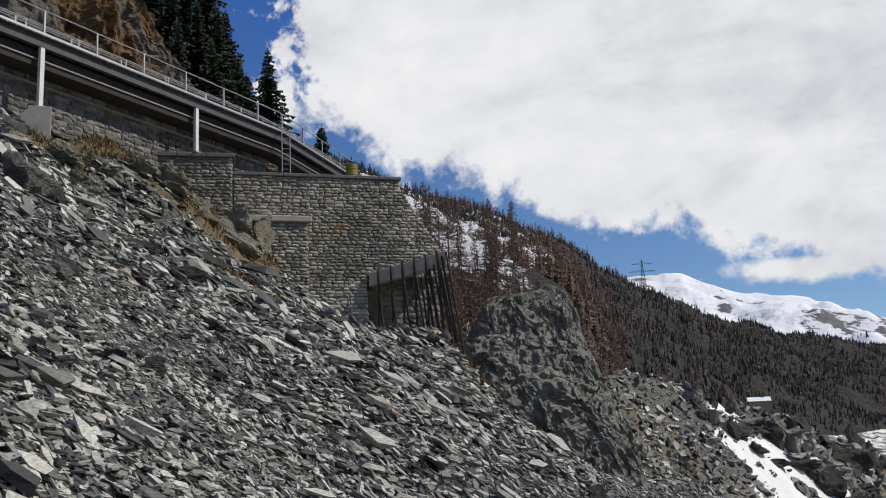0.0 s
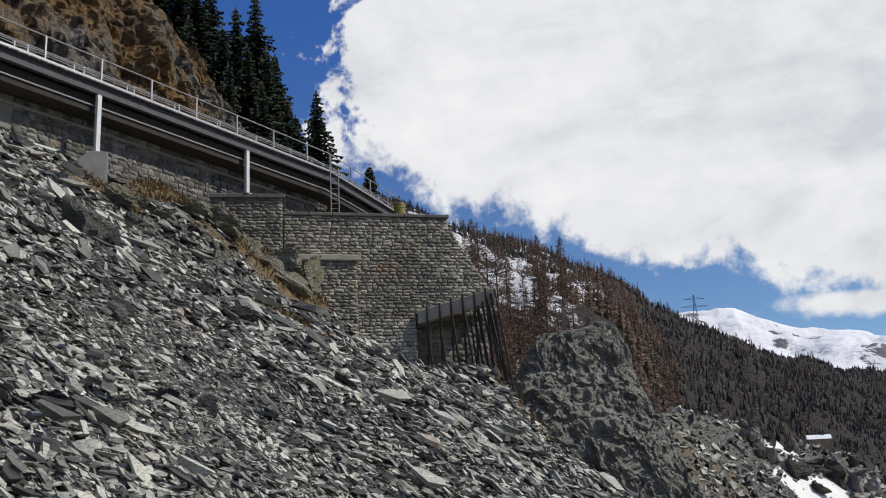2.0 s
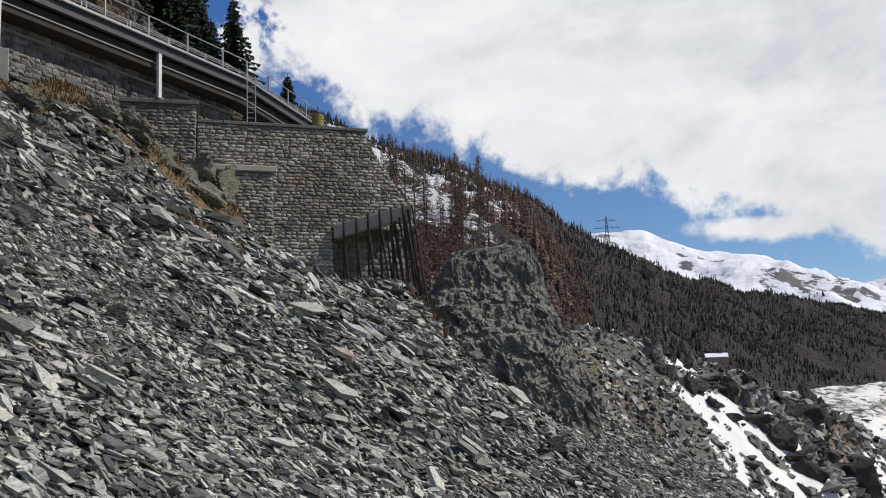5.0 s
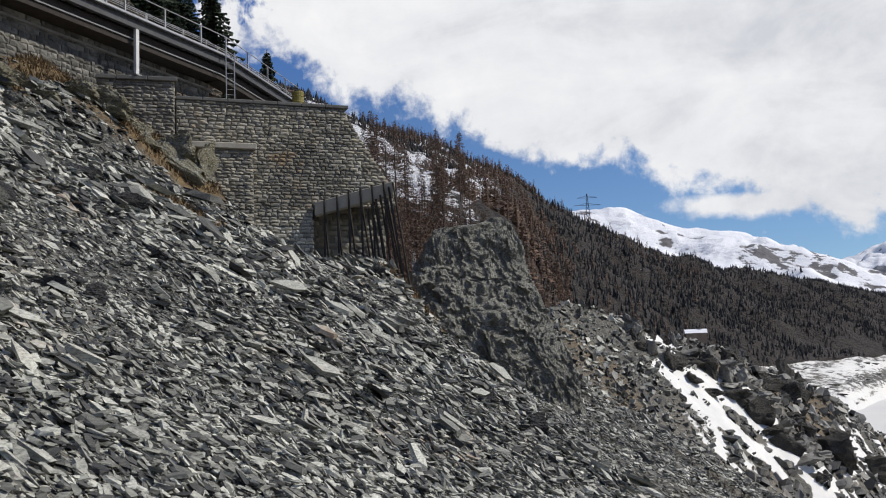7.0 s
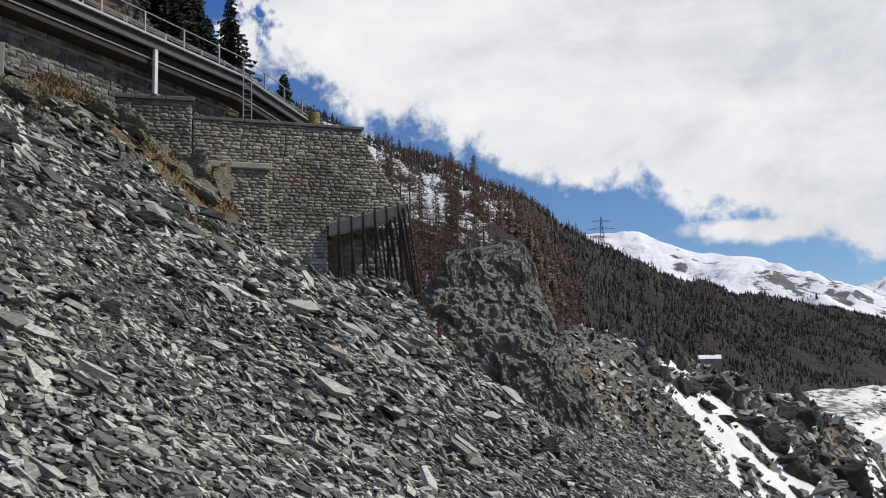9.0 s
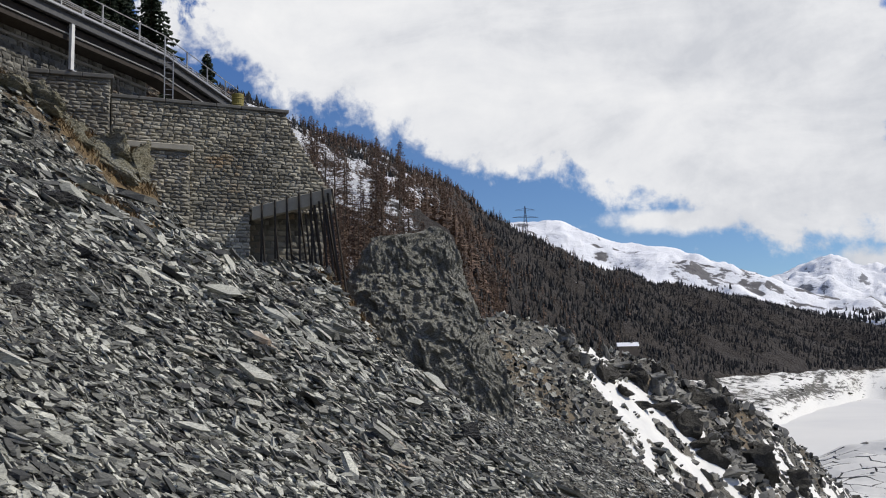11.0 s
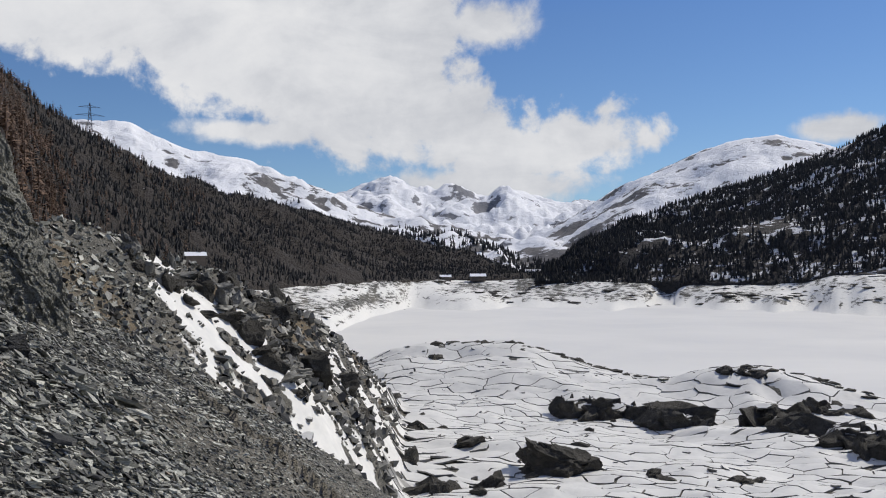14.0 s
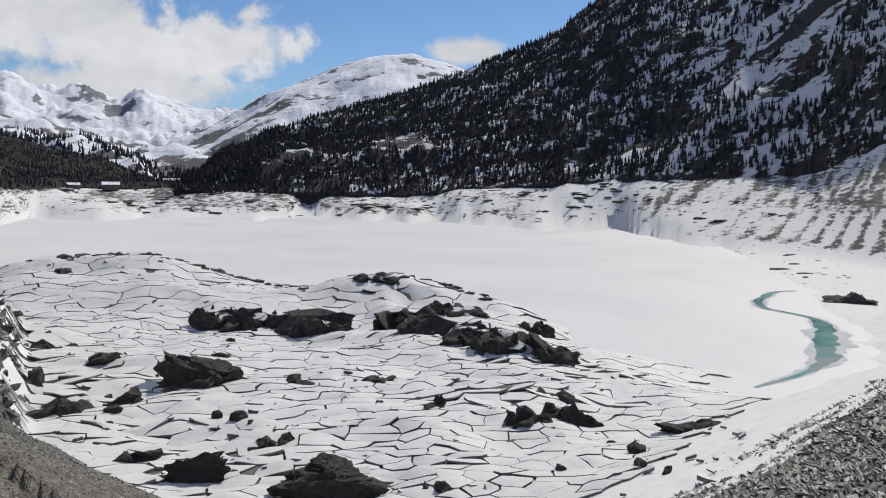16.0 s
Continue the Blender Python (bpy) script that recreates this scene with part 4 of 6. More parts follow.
def make_back_wall():
    wall = thing("rubble_wall", "rough grey rubble stone wall under the walkway", "wall")
    p, q = along(-14), along(16)
    off = (-0.88 * 1.45, 0.475 * 1.45)
    wall.matrix_world = frame_of((p[0] + off[0], p[1] + off[1]), (q[0] + off[0], q[1] + off[1]), 45.5)
    part("core", box(bmesh.new(), 0.0, 30.0, 0.0, 1.2, 0.0, 7.3), MORTAR, wall)
    part("string_course", bevelled(box(bmesh.new(), 0.0, 30.0, -0.16, 0.1, 5.75, 5.87), 0.02), CONCRETE, wall)
    lay_blocks(wall, lambda z: (11.0, 30.0), 11.0, 30.0, 1.6, 7.25, 0.25, 0.36, RUBBLE, 11, 0.45)
    return wall


make_back_wall()


# ---- steel walkway ----
def tube(bm, p, q, r, n=6):
    p, q = Vector(p), Vector(q)
    way = (q - p).normalized()
    side = way.orthogonal().normalized()
    up = way.cross(side)
    ring = [[bm.verts.new(e + (side * math.cos(2 * math.pi * i / n) + up * math.sin(2 * math.pi * i / n)) * r) for i in range(n)] for e in (p, q)]
    for i in range(n):
        k = (i + 1) % n
        bm.faces.new((ring[0][i], ring[0][k], ring[1][k], ring[1][i]))
    bm.faces.new(ring[0][::-1])
    bm.faces.new(ring[1])
    return bm


def i_beam(bm, length, y, z0, z1, w):
    box(bm, 0, length, y - w / 2, y + w / 2, z1 - 0.03, z1)
    box(bm, 0, length, y - w / 2, y + w / 2, z0, z0 + 0.03)
    box(bm, 0, length, y - 0.015, y + 0.015, z0 + 0.03, z1 - 0.03)
    return bm


def make_span(name, p0, p1, first, bars_from, columns):
    length = math.hypot(p1[0] - p0[0], p1[1] - p0[1])
    span = thing(name, "grey steel walkway with railings on slim white posts", "walkway", group="walkway spans")
    span.matrix_world = frame_of(p0, p1, DECK)
    part("outer_girder", i_beam(bmesh.new(), length, 0.08, -0.55, -0.10, 0.2), GIRDER, span)
    part("inner_girder", i_beam(bmesh.new(), length, 1.15, -0.55, -0.10, 0.2), GIRDER, span)
    part("toe_board", box(bmesh.new(), 0, length, -0.07, -0.04, -0.09, 0.09), STEEL, span)
    n = int(length / 0.42)
    plank = bevelled(box(bmesh.new(), 0.02, 0.40, -0.12, 1.25, -0.095, -0.03), 0.008)
    me = bpy.data.meshes.new("plank")
    plank.to_mesh(me)
    plank.free()
    me.materials.append(GIRDER)
    for i in range(n):
        ob = new("plank", me)
        ob.parent, ob.location = span, (i * length / n, 0, 0)
    posts = []
    x = first
    while x < length - 0.05:
        posts.append(x)
        x += 2.72
    for side, y in (("outer", -0.02), ("inner", 1.2)):
        for x in posts:
            part("rail_post", box(bmesh.new(), x - 0.035, x + 0.035, y - 0.035, y + 0.035, -0.1, 1.1), STEEL, span)
            part("stub_post", box(bmesh.new(), x + 1.34, x + 1.39, y - 0.02, y + 0.02, -0.02, 0.36), STEEL, span)
        part("top_rail", tube(bmesh.new(), (0, y, 1.1), (length, y, 1.1), 0.028), STEEL, span)
        part("low_rail", tube(bmesh.new(), (0, y, 0.34), (length, y, 0.34), 0.022), STEEL, span)
        part("low_rail", tube(bmesh.new(), (0, y, 0.24), (length, y, 0.24), 0.018), STEEL, span)
    bars = bmesh.new()
    x = bars_from
    while x < length:
        box(bars, x - 0.008, x + 0.008, 1.18, 1.196, 0.05, 1.08)
        x += 0.14
    if bars.verts:
        part("infill_bars", bars, RUSTY, span)
    else:
        bars.free()
    x = 1.2
    while x < length:
        part("cross_beam", box(bmesh.new(), x - 0.05, x + 0.05, 0.1, 1.4, -0.5, -0.34), GIRDER, span)
        x += 2.72
    part("service_pipe", tube(bmesh.new(), (0, 0.3, -1.0), (length, 0.3, -1.0), 0.04), STEEL, span)
    part("service_pipe", tube(bmesh.new(), (0, 0.6, -0.66), (length, 0.6, -0.66), 0.045), STEEL, span)
    # dark box added for the beams and deep shade under the deck
    part("cable_tray", box(bmesh.new(), 0, length, 0.35, 1.36, -1.3, -0.6), RUSTY, span, "dark box for the beams and shade under the deck")
    for x, foot in columns:
        part("column", box(bmesh.new(), x - 0.10, x + 0.10, 0.0, 0.16, foot - DECK, -0.55), WHITE_STEEL, span, "white painted steel column")
        part("bracket", box(bmesh.new(), x - 0.06, x + 0.06, 0.16, 1.4, -0.78, -0.6), GIRDER, span)
        part("base_plate", box(bmesh.new(), x - 0.2, x + 0.2, -0.08, 0.28, foot - DECK, foot - DECK + 0.05), STEEL, span)
    return span


START = along(-14)
make_span("walkway_span", START, WALK_B, 0.45, 20.0, ((14.05, 49.7), (23.05, 50.08)))
make_span("walkway_span", WALK_B, WALK_C, 0.05, 0.0, ())


def make_plinth():
    x, y = along(0.05)
    bm = prism(bmesh.new(), ((-0.95, -3.2), (0.6, -3.2), (0.6, 0.0), (0.1, 0.0), (-0.15, -0.02), (-0.95, -0.75)), 1.0)
    bevelled(bm, 0.03)
    me = bpy.data.meshes.new("plinth")
    bm.to_mesh(me)
    bm.free()
    me.materials.append(CONCRETE)
    ob = new("concrete_plinth", me)
    ob.matrix_world = pose(x, y - 0.45, 49.7, 0, 0, 24)
    tagged(ob, "grey wedge-shaped concrete plinth under a walkway column", "plinth")


make_plinth()


def make_ladder():
    lad = thing("ladder", "light grey steel ladder hung from the walkway", "ladder")
    lad.matrix_world = frame_of((-8.75, 48.85), (-8.3, 49.0), 49.55)
    for x in (0.0, 0.45):
        part("stile", box(bmesh.new(), x - 0.025, x + 0.025, -0.03, 0.03, 0.0, 3.5), STEEL, lad)
    for i in range(11):
        part("rung", tube(bmesh.new(), (0, 0, 0.2 + i * 0.3), (0.45, 0, 0.2 + i * 0.3), 0.016), STEEL, lad)


make_ladder()


def make_barrel():
    x, y = math.sin(radians(-5.7)) * 47.4, math.cos(radians(-5.7)) * 47.4
    b = thing("barrel", "weathered yellow barrel on the wall top", "barrel", (x, y, 49.27))
    bm = bmesh.new()
    rings = [(0.30, 0.0), (0.33, 0.06), (0.31, 0.28), (0.335, 0.32), (0.31, 0.36), (0.31, 0.6), (0.335, 0.64), (0.31, 0.68), (0.32, 0.86), (0.30, 0.9)]
    loops = [[bm.verts.new((math.cos(a * math.pi / 10) * r, math.sin(a * math.pi / 10) * r, z)) for a in range(20)] for r, z in rings]
    for lo, hi in zip(loops, loops[1:]):
        for i in range(20):
            bm.faces.new((lo[i], lo[(i + 1) % 20], hi[(i + 1) % 20], hi[i]))
    bm.faces.new(loops[0][::-1])
    bm.faces.new(loops[-1])
    part("body", bm, BARREL, b)
    part("lid", tube(bmesh.new(), (0, 0, 0.9), (0, 0, 0.93), 0.27, 18), RUSTY, b)


make_barrel()


def sight(az, el, d):
    """The place at plan distance d on a bearing and height angle from the stand point."""
    a = radians(az)
    return Vector((math.sin(a) * d, math.cos(a) * d, 36 + d * math.tan(radians(el))))


def make_pole_screen():
    """Dark poles, upright and leaning, against a sloping concrete beam beside the wall."""
    s = thing("pole_screen", "dark weathered poles leaning on a concrete beam", "screen")
    a, b = sight(-4.75, 9.40, 46.5), sight(0.25, 10.62, 45.6)
    way = (b - a).normalized()
    side = Vector((way.y, -way.x, 0)).normalized()
    bm = bmesh.new()
    for e in (a, b):
        for dy, dz in ((-0.22, -0.36), (0.22, -0.36), (0.22, 0.34), (-0.22, 0.34)):
            bm.verts.new(e + side * dy + Vector((0, 0, dz)))
    bm.verts.ensure_lookup_table()
    for q in ((0, 1, 2, 3), (7, 6, 5, 4), (0, 4, 5, 1), (1, 5, 6, 2), (2, 6, 7, 3), (3, 7, 4, 0)):
        bm.faces.new([bm.verts[i] for i in q])
    bmesh.ops.recalc_face_normals(bm, faces=bm.faces)
    part("beam", bevelled(bm, 0.03), LEDGE, s, "pale sloping concrete beam")
    rng = random.Random(4)
    poles = [(-4.2, -4.25), (-3.4, -3.35), (-2.65, -2.66), (-1.9, -1.85), (-1.15, -1.1), (-0.42, -0.15)]
    poles += [(-1.5 + 0.28 * i, -1.15 + 0.38 * i) for i in range(7)]
    for i, (t, f) in enumerate(poles):
        el = 10.05 + 0.25 * (t + 4.2) if i < 6 else 9.4 + 0.9 * (t + 1.5)
        reach = 46.05 - 0.18 * (t + 4.2)
        top = sight(t, el + 0.08 * rng.random(), reach)
        foot = sight(f, 6.0, reach - 0.3)
        foot.z = min(foot.z, float(ground_height(np.array([foot.x]), np.array([foot.y]))[0])) - 0.2
        part("pole", tube(bmesh.new(), foot, top, 0.05 + 0.015 * rng.random(), 7), RUSTY, s)
    for i in range(6):
        t = 0.08 + i * 0.16
        top = a.lerp(b, t) - side * 0.5 + Vector((0, 0, -0.2))
        part("back_pole", tube(bmesh.new(), top + Vector((0.2 + 0.5 * t, 0.3, -4.0)), top, 0.06, 6), RUSTY, s)


make_pole_screen()


def make_recess():
    """The rough stone face behind the poles."""
    wall = thing("recess_wall", "dark rough stone face behind the leaning poles", "wall")
    wall.matrix_world = frame_of((-4.2, 47.9), (0.6, 48.6), 39.0)
    part("core", box(bmesh.new(), 0, 3.9, 0, 1.0, 0, 5.4), MORTAR, wall)
    lay_blocks(wall, lambda z: (0, 3.9), 0, 3.9, 1.0, 5.3, 0.3, 0.42, STONE, 17, 0.36)


make_recess()


# ---- cliff and wooded slope above ----
def make_cliff():
    cols, rows = 210, 130
    az = np.linspace(-44, -10.5, cols)
    el = np.interp(az, (-44, -32, -27, -24.0, -22, -20.1, -18.4, -17.4, -16.4, -14.5, -12.5, -10.5), (44, 39, 35, 31.0, 28.8, 26.6, 25.3, 23.6, 21.6, 20.3, 18.9, 17))
    s = np.linspace(0, 1.35, rows)
    a, t = np.meshgrid(az, s, indexing="ij")
    db = np.interp(az, (-44, -25, -10.5), (33, 43.5, 56))[:, None]
    dr = db + 9
    zr = 36 + dr * np.tan(np.radians(el))[:, None]
    tt = np.clip(t, 0, 1)
    z = 50 + (zr - 50) * tt**0.8 + np.maximum(0, t - 1) * 4
    d = db + (dr - db) * tt + np.maximum(0, t - 1) * 30
    x, y = np.sin(np.radians(a)) * d, np.cos(np.radians(a)) * d
    out = []
    for p in np.stack([x, y, z], -1).reshape(-1, 3):
        q = Vector(p)
        k = Vector((q.x * 0.3 + q.z * 0.1, q.y * 0.3, q.z * 0.24 - q.x * 0.1))
        ridge = 1 - abs(noise.noise(k * 1.3)) * 2
        n = 1.5 * noise.fractal(k, 0.85, 2.0, 6) + 0.45 * (ridge - 0.5) + 0.45 * noise.fractal(Vector((q.x, q.y, q.z * 1.8 + q.x)) * 0.9, 0.8, 2.0, 4)
        out.append((p[0] + 0.6 * n, p[1] - 0.75 * n, p[2] + 0.22 * n))
    idx = np.arange(cols * rows).reshape(cols, rows)
    faces = np.stack([idx[:-1, :-1], idx[1:, :-1], idx[1:, 1:], idx[:-1, 1:]], -1).reshape(-1, 4)
    ob = new("cliff", quick_mesh("cliff", out, faces, CLIFF))
    tagged(ob, "ochre and grey rock cliff above the walkway", "cliff", kind="structure")


make_cliff()
wood_land = ridge_land("backdrop_wooded_slope", "steep ground under spruces behind the cliff", DARK_HILL, (-27, -20, -17, -15, -13, -11, -9, -7, -5, -3.6),
                       (29, 25, 23, 21.4, 19.8, 18.4, 17.2, 16.6, 16.0, 14.0), (96,) * 10, (62,) * 10, (54, 54, 54, 53, 52, 51.5, 51, 50.5, 50, 48.6), 0.02, 16, cols=90, rows=40)


def spruce(seed, height, at, label, width=0.19, mat=None):
    """A spruce: tapered trunk and whorls of drooping, ragged boughs built of many small sprays."""
    rng = random.Random(seed)
    tree = thing("spruce_tree", label, "tree", at, "spruces above the walkway")
    bm = bmesh.new()
    tube(bm, (0, 0, -1.0), (0, 0, height * 0.5), height * 0.014, 7)
    tube(bm, (0, 0, height * 0.5), (0, 0, height), height * 0.006, 5)
    part("trunk", bm, BARK, tree)
    v, f = [], []
    z = height * 0.10
    while z < height * 0.985:
        rel = z / height
        reach = height * width * (1 - rel) ** 0.8 * (0.75 + 0.5 * rng.random()) + 0.12
        n = 10 if rel < 0.8 else 6
        a0 = rng.random() * 6.3
        for i in range(n):
            a = a0 + 6.283 * i / n + 0.5 * (rng.random() - 0.5)
            l = reach * (0.5 + 0.6 * rng.random())
            way, side = Vector((math.cos(a), math.sin(a), 0)), Vector((-math.sin(a), math.cos(a), 0))
            droop = -0.28 - 0.3 * rng.random()
            steps = max(3, int(l / 0.35))
            for k in range(steps):
                u0, u1 = l * k / steps, l * (k + 1.3) / steps
                p = way * u0 + Vector((0, 0, z + droop * u0 + 0.10 * u0 * u0 / max(l, 0.3)))
                q = way * u1 + Vector((0, 0, z + droop * u1 + 0.10 * u1 * u1 / max(l, 0.3)))
                w = (0.10 + 0.22 * (1 - k / steps)) * min(1.0, 0.35 + l * 0.35)
                for sgn in (-1, 1):
                    tip = (p + q) / 2 + side * sgn * w * (0.8 + 0.9 * rng.random()) + way * 0.12 - Vector((0, 0, 0.14 + 0.16 * rng.random()))
                    b = len(v)
                    v.extend([p, q, tip])
                    f.append((b, b + 1, b + 2))
                b = len(v)
                v.extend([p, q, (p + q) / 2 - Vector((0, 0, 0.16 + 0.24 * rng.random()))])
                f.append((b, b + 1, b + 2))
        z += height * 0.016 + 0.08 + 0.10 * rng.random()
    part("crown", quick_mesh("crown", [tuple(p) for p in v], f, mat or SPRUCE), SPRUCE, tree)
    return tree


def land_height(land, az, d):
    grid, azs, s = land
    i = int(np.argmin(np.abs(azs - az)))
    dd = np.hypot(grid[i, :, 0], grid[i, :, 1])
    return float(np.interp(d, dd, grid[i, :, 2]))


def make_spruces():
    rows = ((-21.3, 33.5, 76), (-20.0, 31.2, 74), (-18.9, 30.6, 72), (-18.0, 30.4, 75), (-17.2, 27.6, 70), (-16.3, 28.6, 74), (-15.6, 26.6, 69), (-15.0, 29.4, 72),
            (-14.3, 26.4, 70), (-13.7, 26.0, 74), (-13.0, 23.4, 70), (-12.4, 22.4, 72), (-11.0, 23.9, 70), (-10.2, 19.6, 74), (-7.6, 19.3, 76), (-8.2, 17.7, 80),
            (-19.4, 28.0, 68), (-16.8, 25.4, 67), (-14.6, 24.4, 67), (-13.4, 22.5, 68))
    for i, (az, el, d) in enumerate(rows):
        z = land_height(wood_land, az, d)
        top = 36 + d * math.tan(radians(el))
        x, y = math.sin(radians(az)) * d, math.cos(radians(az)) * d
        h = max(top - z, 3.0)
        spruce(50 + i, h, (x, y, z - 0.2), "tall dark green spruce on the slope above the walkway" if h > 8 else "small dark green spruce on the slope behind the wall",
               0.25 if h > 8 else 0.27)


make_spruces()


# ---- single larches behind the pinnacle ----
def larch(seed, height, at):
    rng = random.Random(seed)
    tree = thing("larch_tree", "leafless russet larch on the slope behind the pinnacle", "tree", at, "larches behind the pinnacle")
    bm = bmesh.new()
    tube(bm, (0, 0, -0.6), (0, 0, height * 0.55), height * 0.011, 6)
    tube(bm, (0, 0, height * 0.55), (0, 0, height), height * 0.005, 5)
    part("trunk", bm, BARK, tree)
    v, f = [], []
    z = height * 0.15
    while z < height * 0.98:
        rel = z / height
        l0 = height * 0.2 * (1 - rel) ** 0.7 + 0.15
        for i in range(5):
            a, l = rng.random() * 6.3, l0 * (0.5 + 0.6 * rng.random())
            way, side = Vector((math.cos(a), math.sin(a), 0)), Vector((-math.sin(a), math.cos(a), 0))
            p, q = Vector((0, 0, z)), way * l + Vector((0, 0, z + l * 0.05))
            b = len(v)
            v.extend([p + Vector((0, 0, 0.03)), p - Vector((0, 0, 0.03)), q])
            f.append((b, b + 1, b + 2))
            for k in range(11):
                c = p.lerp(q, 0.25 + 0.75 * rng.random())
                e = c + side * (rng.random() - 0.5) * l * 0.55 + way * 0.2 - Vector((0, 0, 0.35 * rng.random()))
                b = len(v)
                v.extend([c + way * 0.08, c - way * 0.08 + Vector((0, 0, 0.06)), e])
                f.append((b, b + 1, b + 2))
        z += height * 0.02 + 0.08
    part("crown", quick_mesh("crown", [tuple(p) for p in v], f, LARCH), LARCH, tree, "fine bare russet twigs")


def make_larches():
    rng = random.Random(8)
    for i in range(150):
        az = -2.0 + (13.0 if i < 80 else 7.5) * rng.random()
        d = 127 + (190 if i < 80 else 70) * rng.random() ** 1.5 + max(0, az - 6) * 12
        z = land_height(left_land, az, d)
        larch(300 + i, 10 + 8 * rng.random(), (math.sin(radians(az)) * d, math.cos(radians(az)) * d, z))


make_larches()


# ---- pylons and houses ----
def pylon(az, el0, el1, d, label):
    x, y = math.sin(radians(az)) * d, math.cos(radians(az)) * d
    z0, z1 = 36 + d * math.tan(radians(el0)), 36 + d * math.tan(radians(el1))
    h = z1 - z0
    t = thing("pylon", label, "pylon", (x, y, z0), "power pylons")
    t.rotation_euler = (0, 0, radians(-az + 8))
    r, w = h * 0.008, h * 0.10

    def leg(sx, sy):
        return (sx * w, sy * w, -h * 0.25), (sx * w * 0.12, sy * w * 0.12, h)

    for sx in (-1, 1):
        for sy in (-1, 1):
            p, q = leg(sx, sy)
            part("leg", tube(bmesh.new(), p, q, r, 4), PYLON, t)
    for i in range(7):
        u0, u1 = i / 7, (i + 1) / 7
        for sy in (-1, 1):
            a, b = Vector(leg(-1, sy)[0]).lerp(Vector(leg(-1, sy)[1]), u0), Vector(leg(1, sy)[0]).lerp(Vector(leg(1, sy)[1]), u1)
            c, e = Vector(leg(1, sy)[0]).lerp(Vector(leg(1, sy)[1]), u0), Vector(leg(-1, sy)[0]).lerp(Vector(leg(-1, sy)[1]), u1)
            part("brace", tube(bmesh.new(), a, b, r * 0.7, 4), PYLON, t)
            part("brace", tube(bmesh.new(), c, e, r * 0.7, 4), PYLON, t)
    for z, l in ((0.82, 0.42), (0.5, 0.55)):
        for s in (-1, 1):
            part("arm", tube(bmesh.new(), (0, 0, h * z), (s * h * l, 0, h * z), r * 1.2, 4), PYLON, t)
            part("arm", tube(bmesh.new(), (0, 0, h * (z + 0.08)), (s * h * l, 0, h * z), r, 4), PYLON, t)


pylon(12.45, 8.2, 9.66, 900, "lattice steel power pylon on the forest ridge")
pylon(35.2, 1.3, 2.3, 1330, "distant lattice steel power pylon above the valley floor")


def house(az, el, d, w, label):
    x, y = math.sin(radians(az)) * d, math.cos(radians(az)) * d
    z = 36 + d * math.tan(radians(el))
    b = thing("house", label, "house", (x, y, z), "lakeside houses")
    b.rotation_euler = (0, 0, radians(-az + 6))
    h, dep = w * 0.1, w * 0.6
    part("wall", box(bmesh.new(), -w / 2, w / 2, -dep / 2, dep / 2, -4, h), HOUSE, b)
    bm = bmesh.new()
    vs = [bm.verts.new(p) for p in ((-w * 0.55, -dep * 0.62, h - 0.3), (w * 0.55, -dep * 0.62, h - 0.3), (w * 0.55, 0, h + w * 0.17), (-w * 0.55, 0, h + w * 0.17),
                                    (w * 0.55, dep * 0.62, h - 0.3), (-w * 0.55, dep * 0.62, h - 0.3))]
    for q in ((0, 1, 2, 3), (3, 2, 4, 5), (1, 4, 2), (0, 3, 5), (0, 5, 4, 1)):
        bm.faces.new([vs[i] for i in q])
    roof = part("roof", bm, SNOW_ROOF, b, "roof under thick snow")
    part("chimney", box(bmesh.new(), w * 0.15, w * 0.15 + 1, -0.5, 0.5, h + w * 0.08, h + w * 0.24), HOUSE, roof)
    for i in range(4):
        u = -w * 0.36 + i * w * 0.24
        win = part("window", box(bmesh.new(), u - 0.7, u + 0.7, -dep / 2 - 0.06, -dep / 2 + 0.05, h * 0.35, h * 0.8), RUSTY, b)
    return b


house(18.45, 0.62, 430, 9, "dark lakeside house with a snow-covered roof among trees")
house(33.85, -0.75, 930, 11, "distant low house under snow at the lake's end")
house(35.9, -0.75, 935, 15, "distant low house under snow at the lake's end")


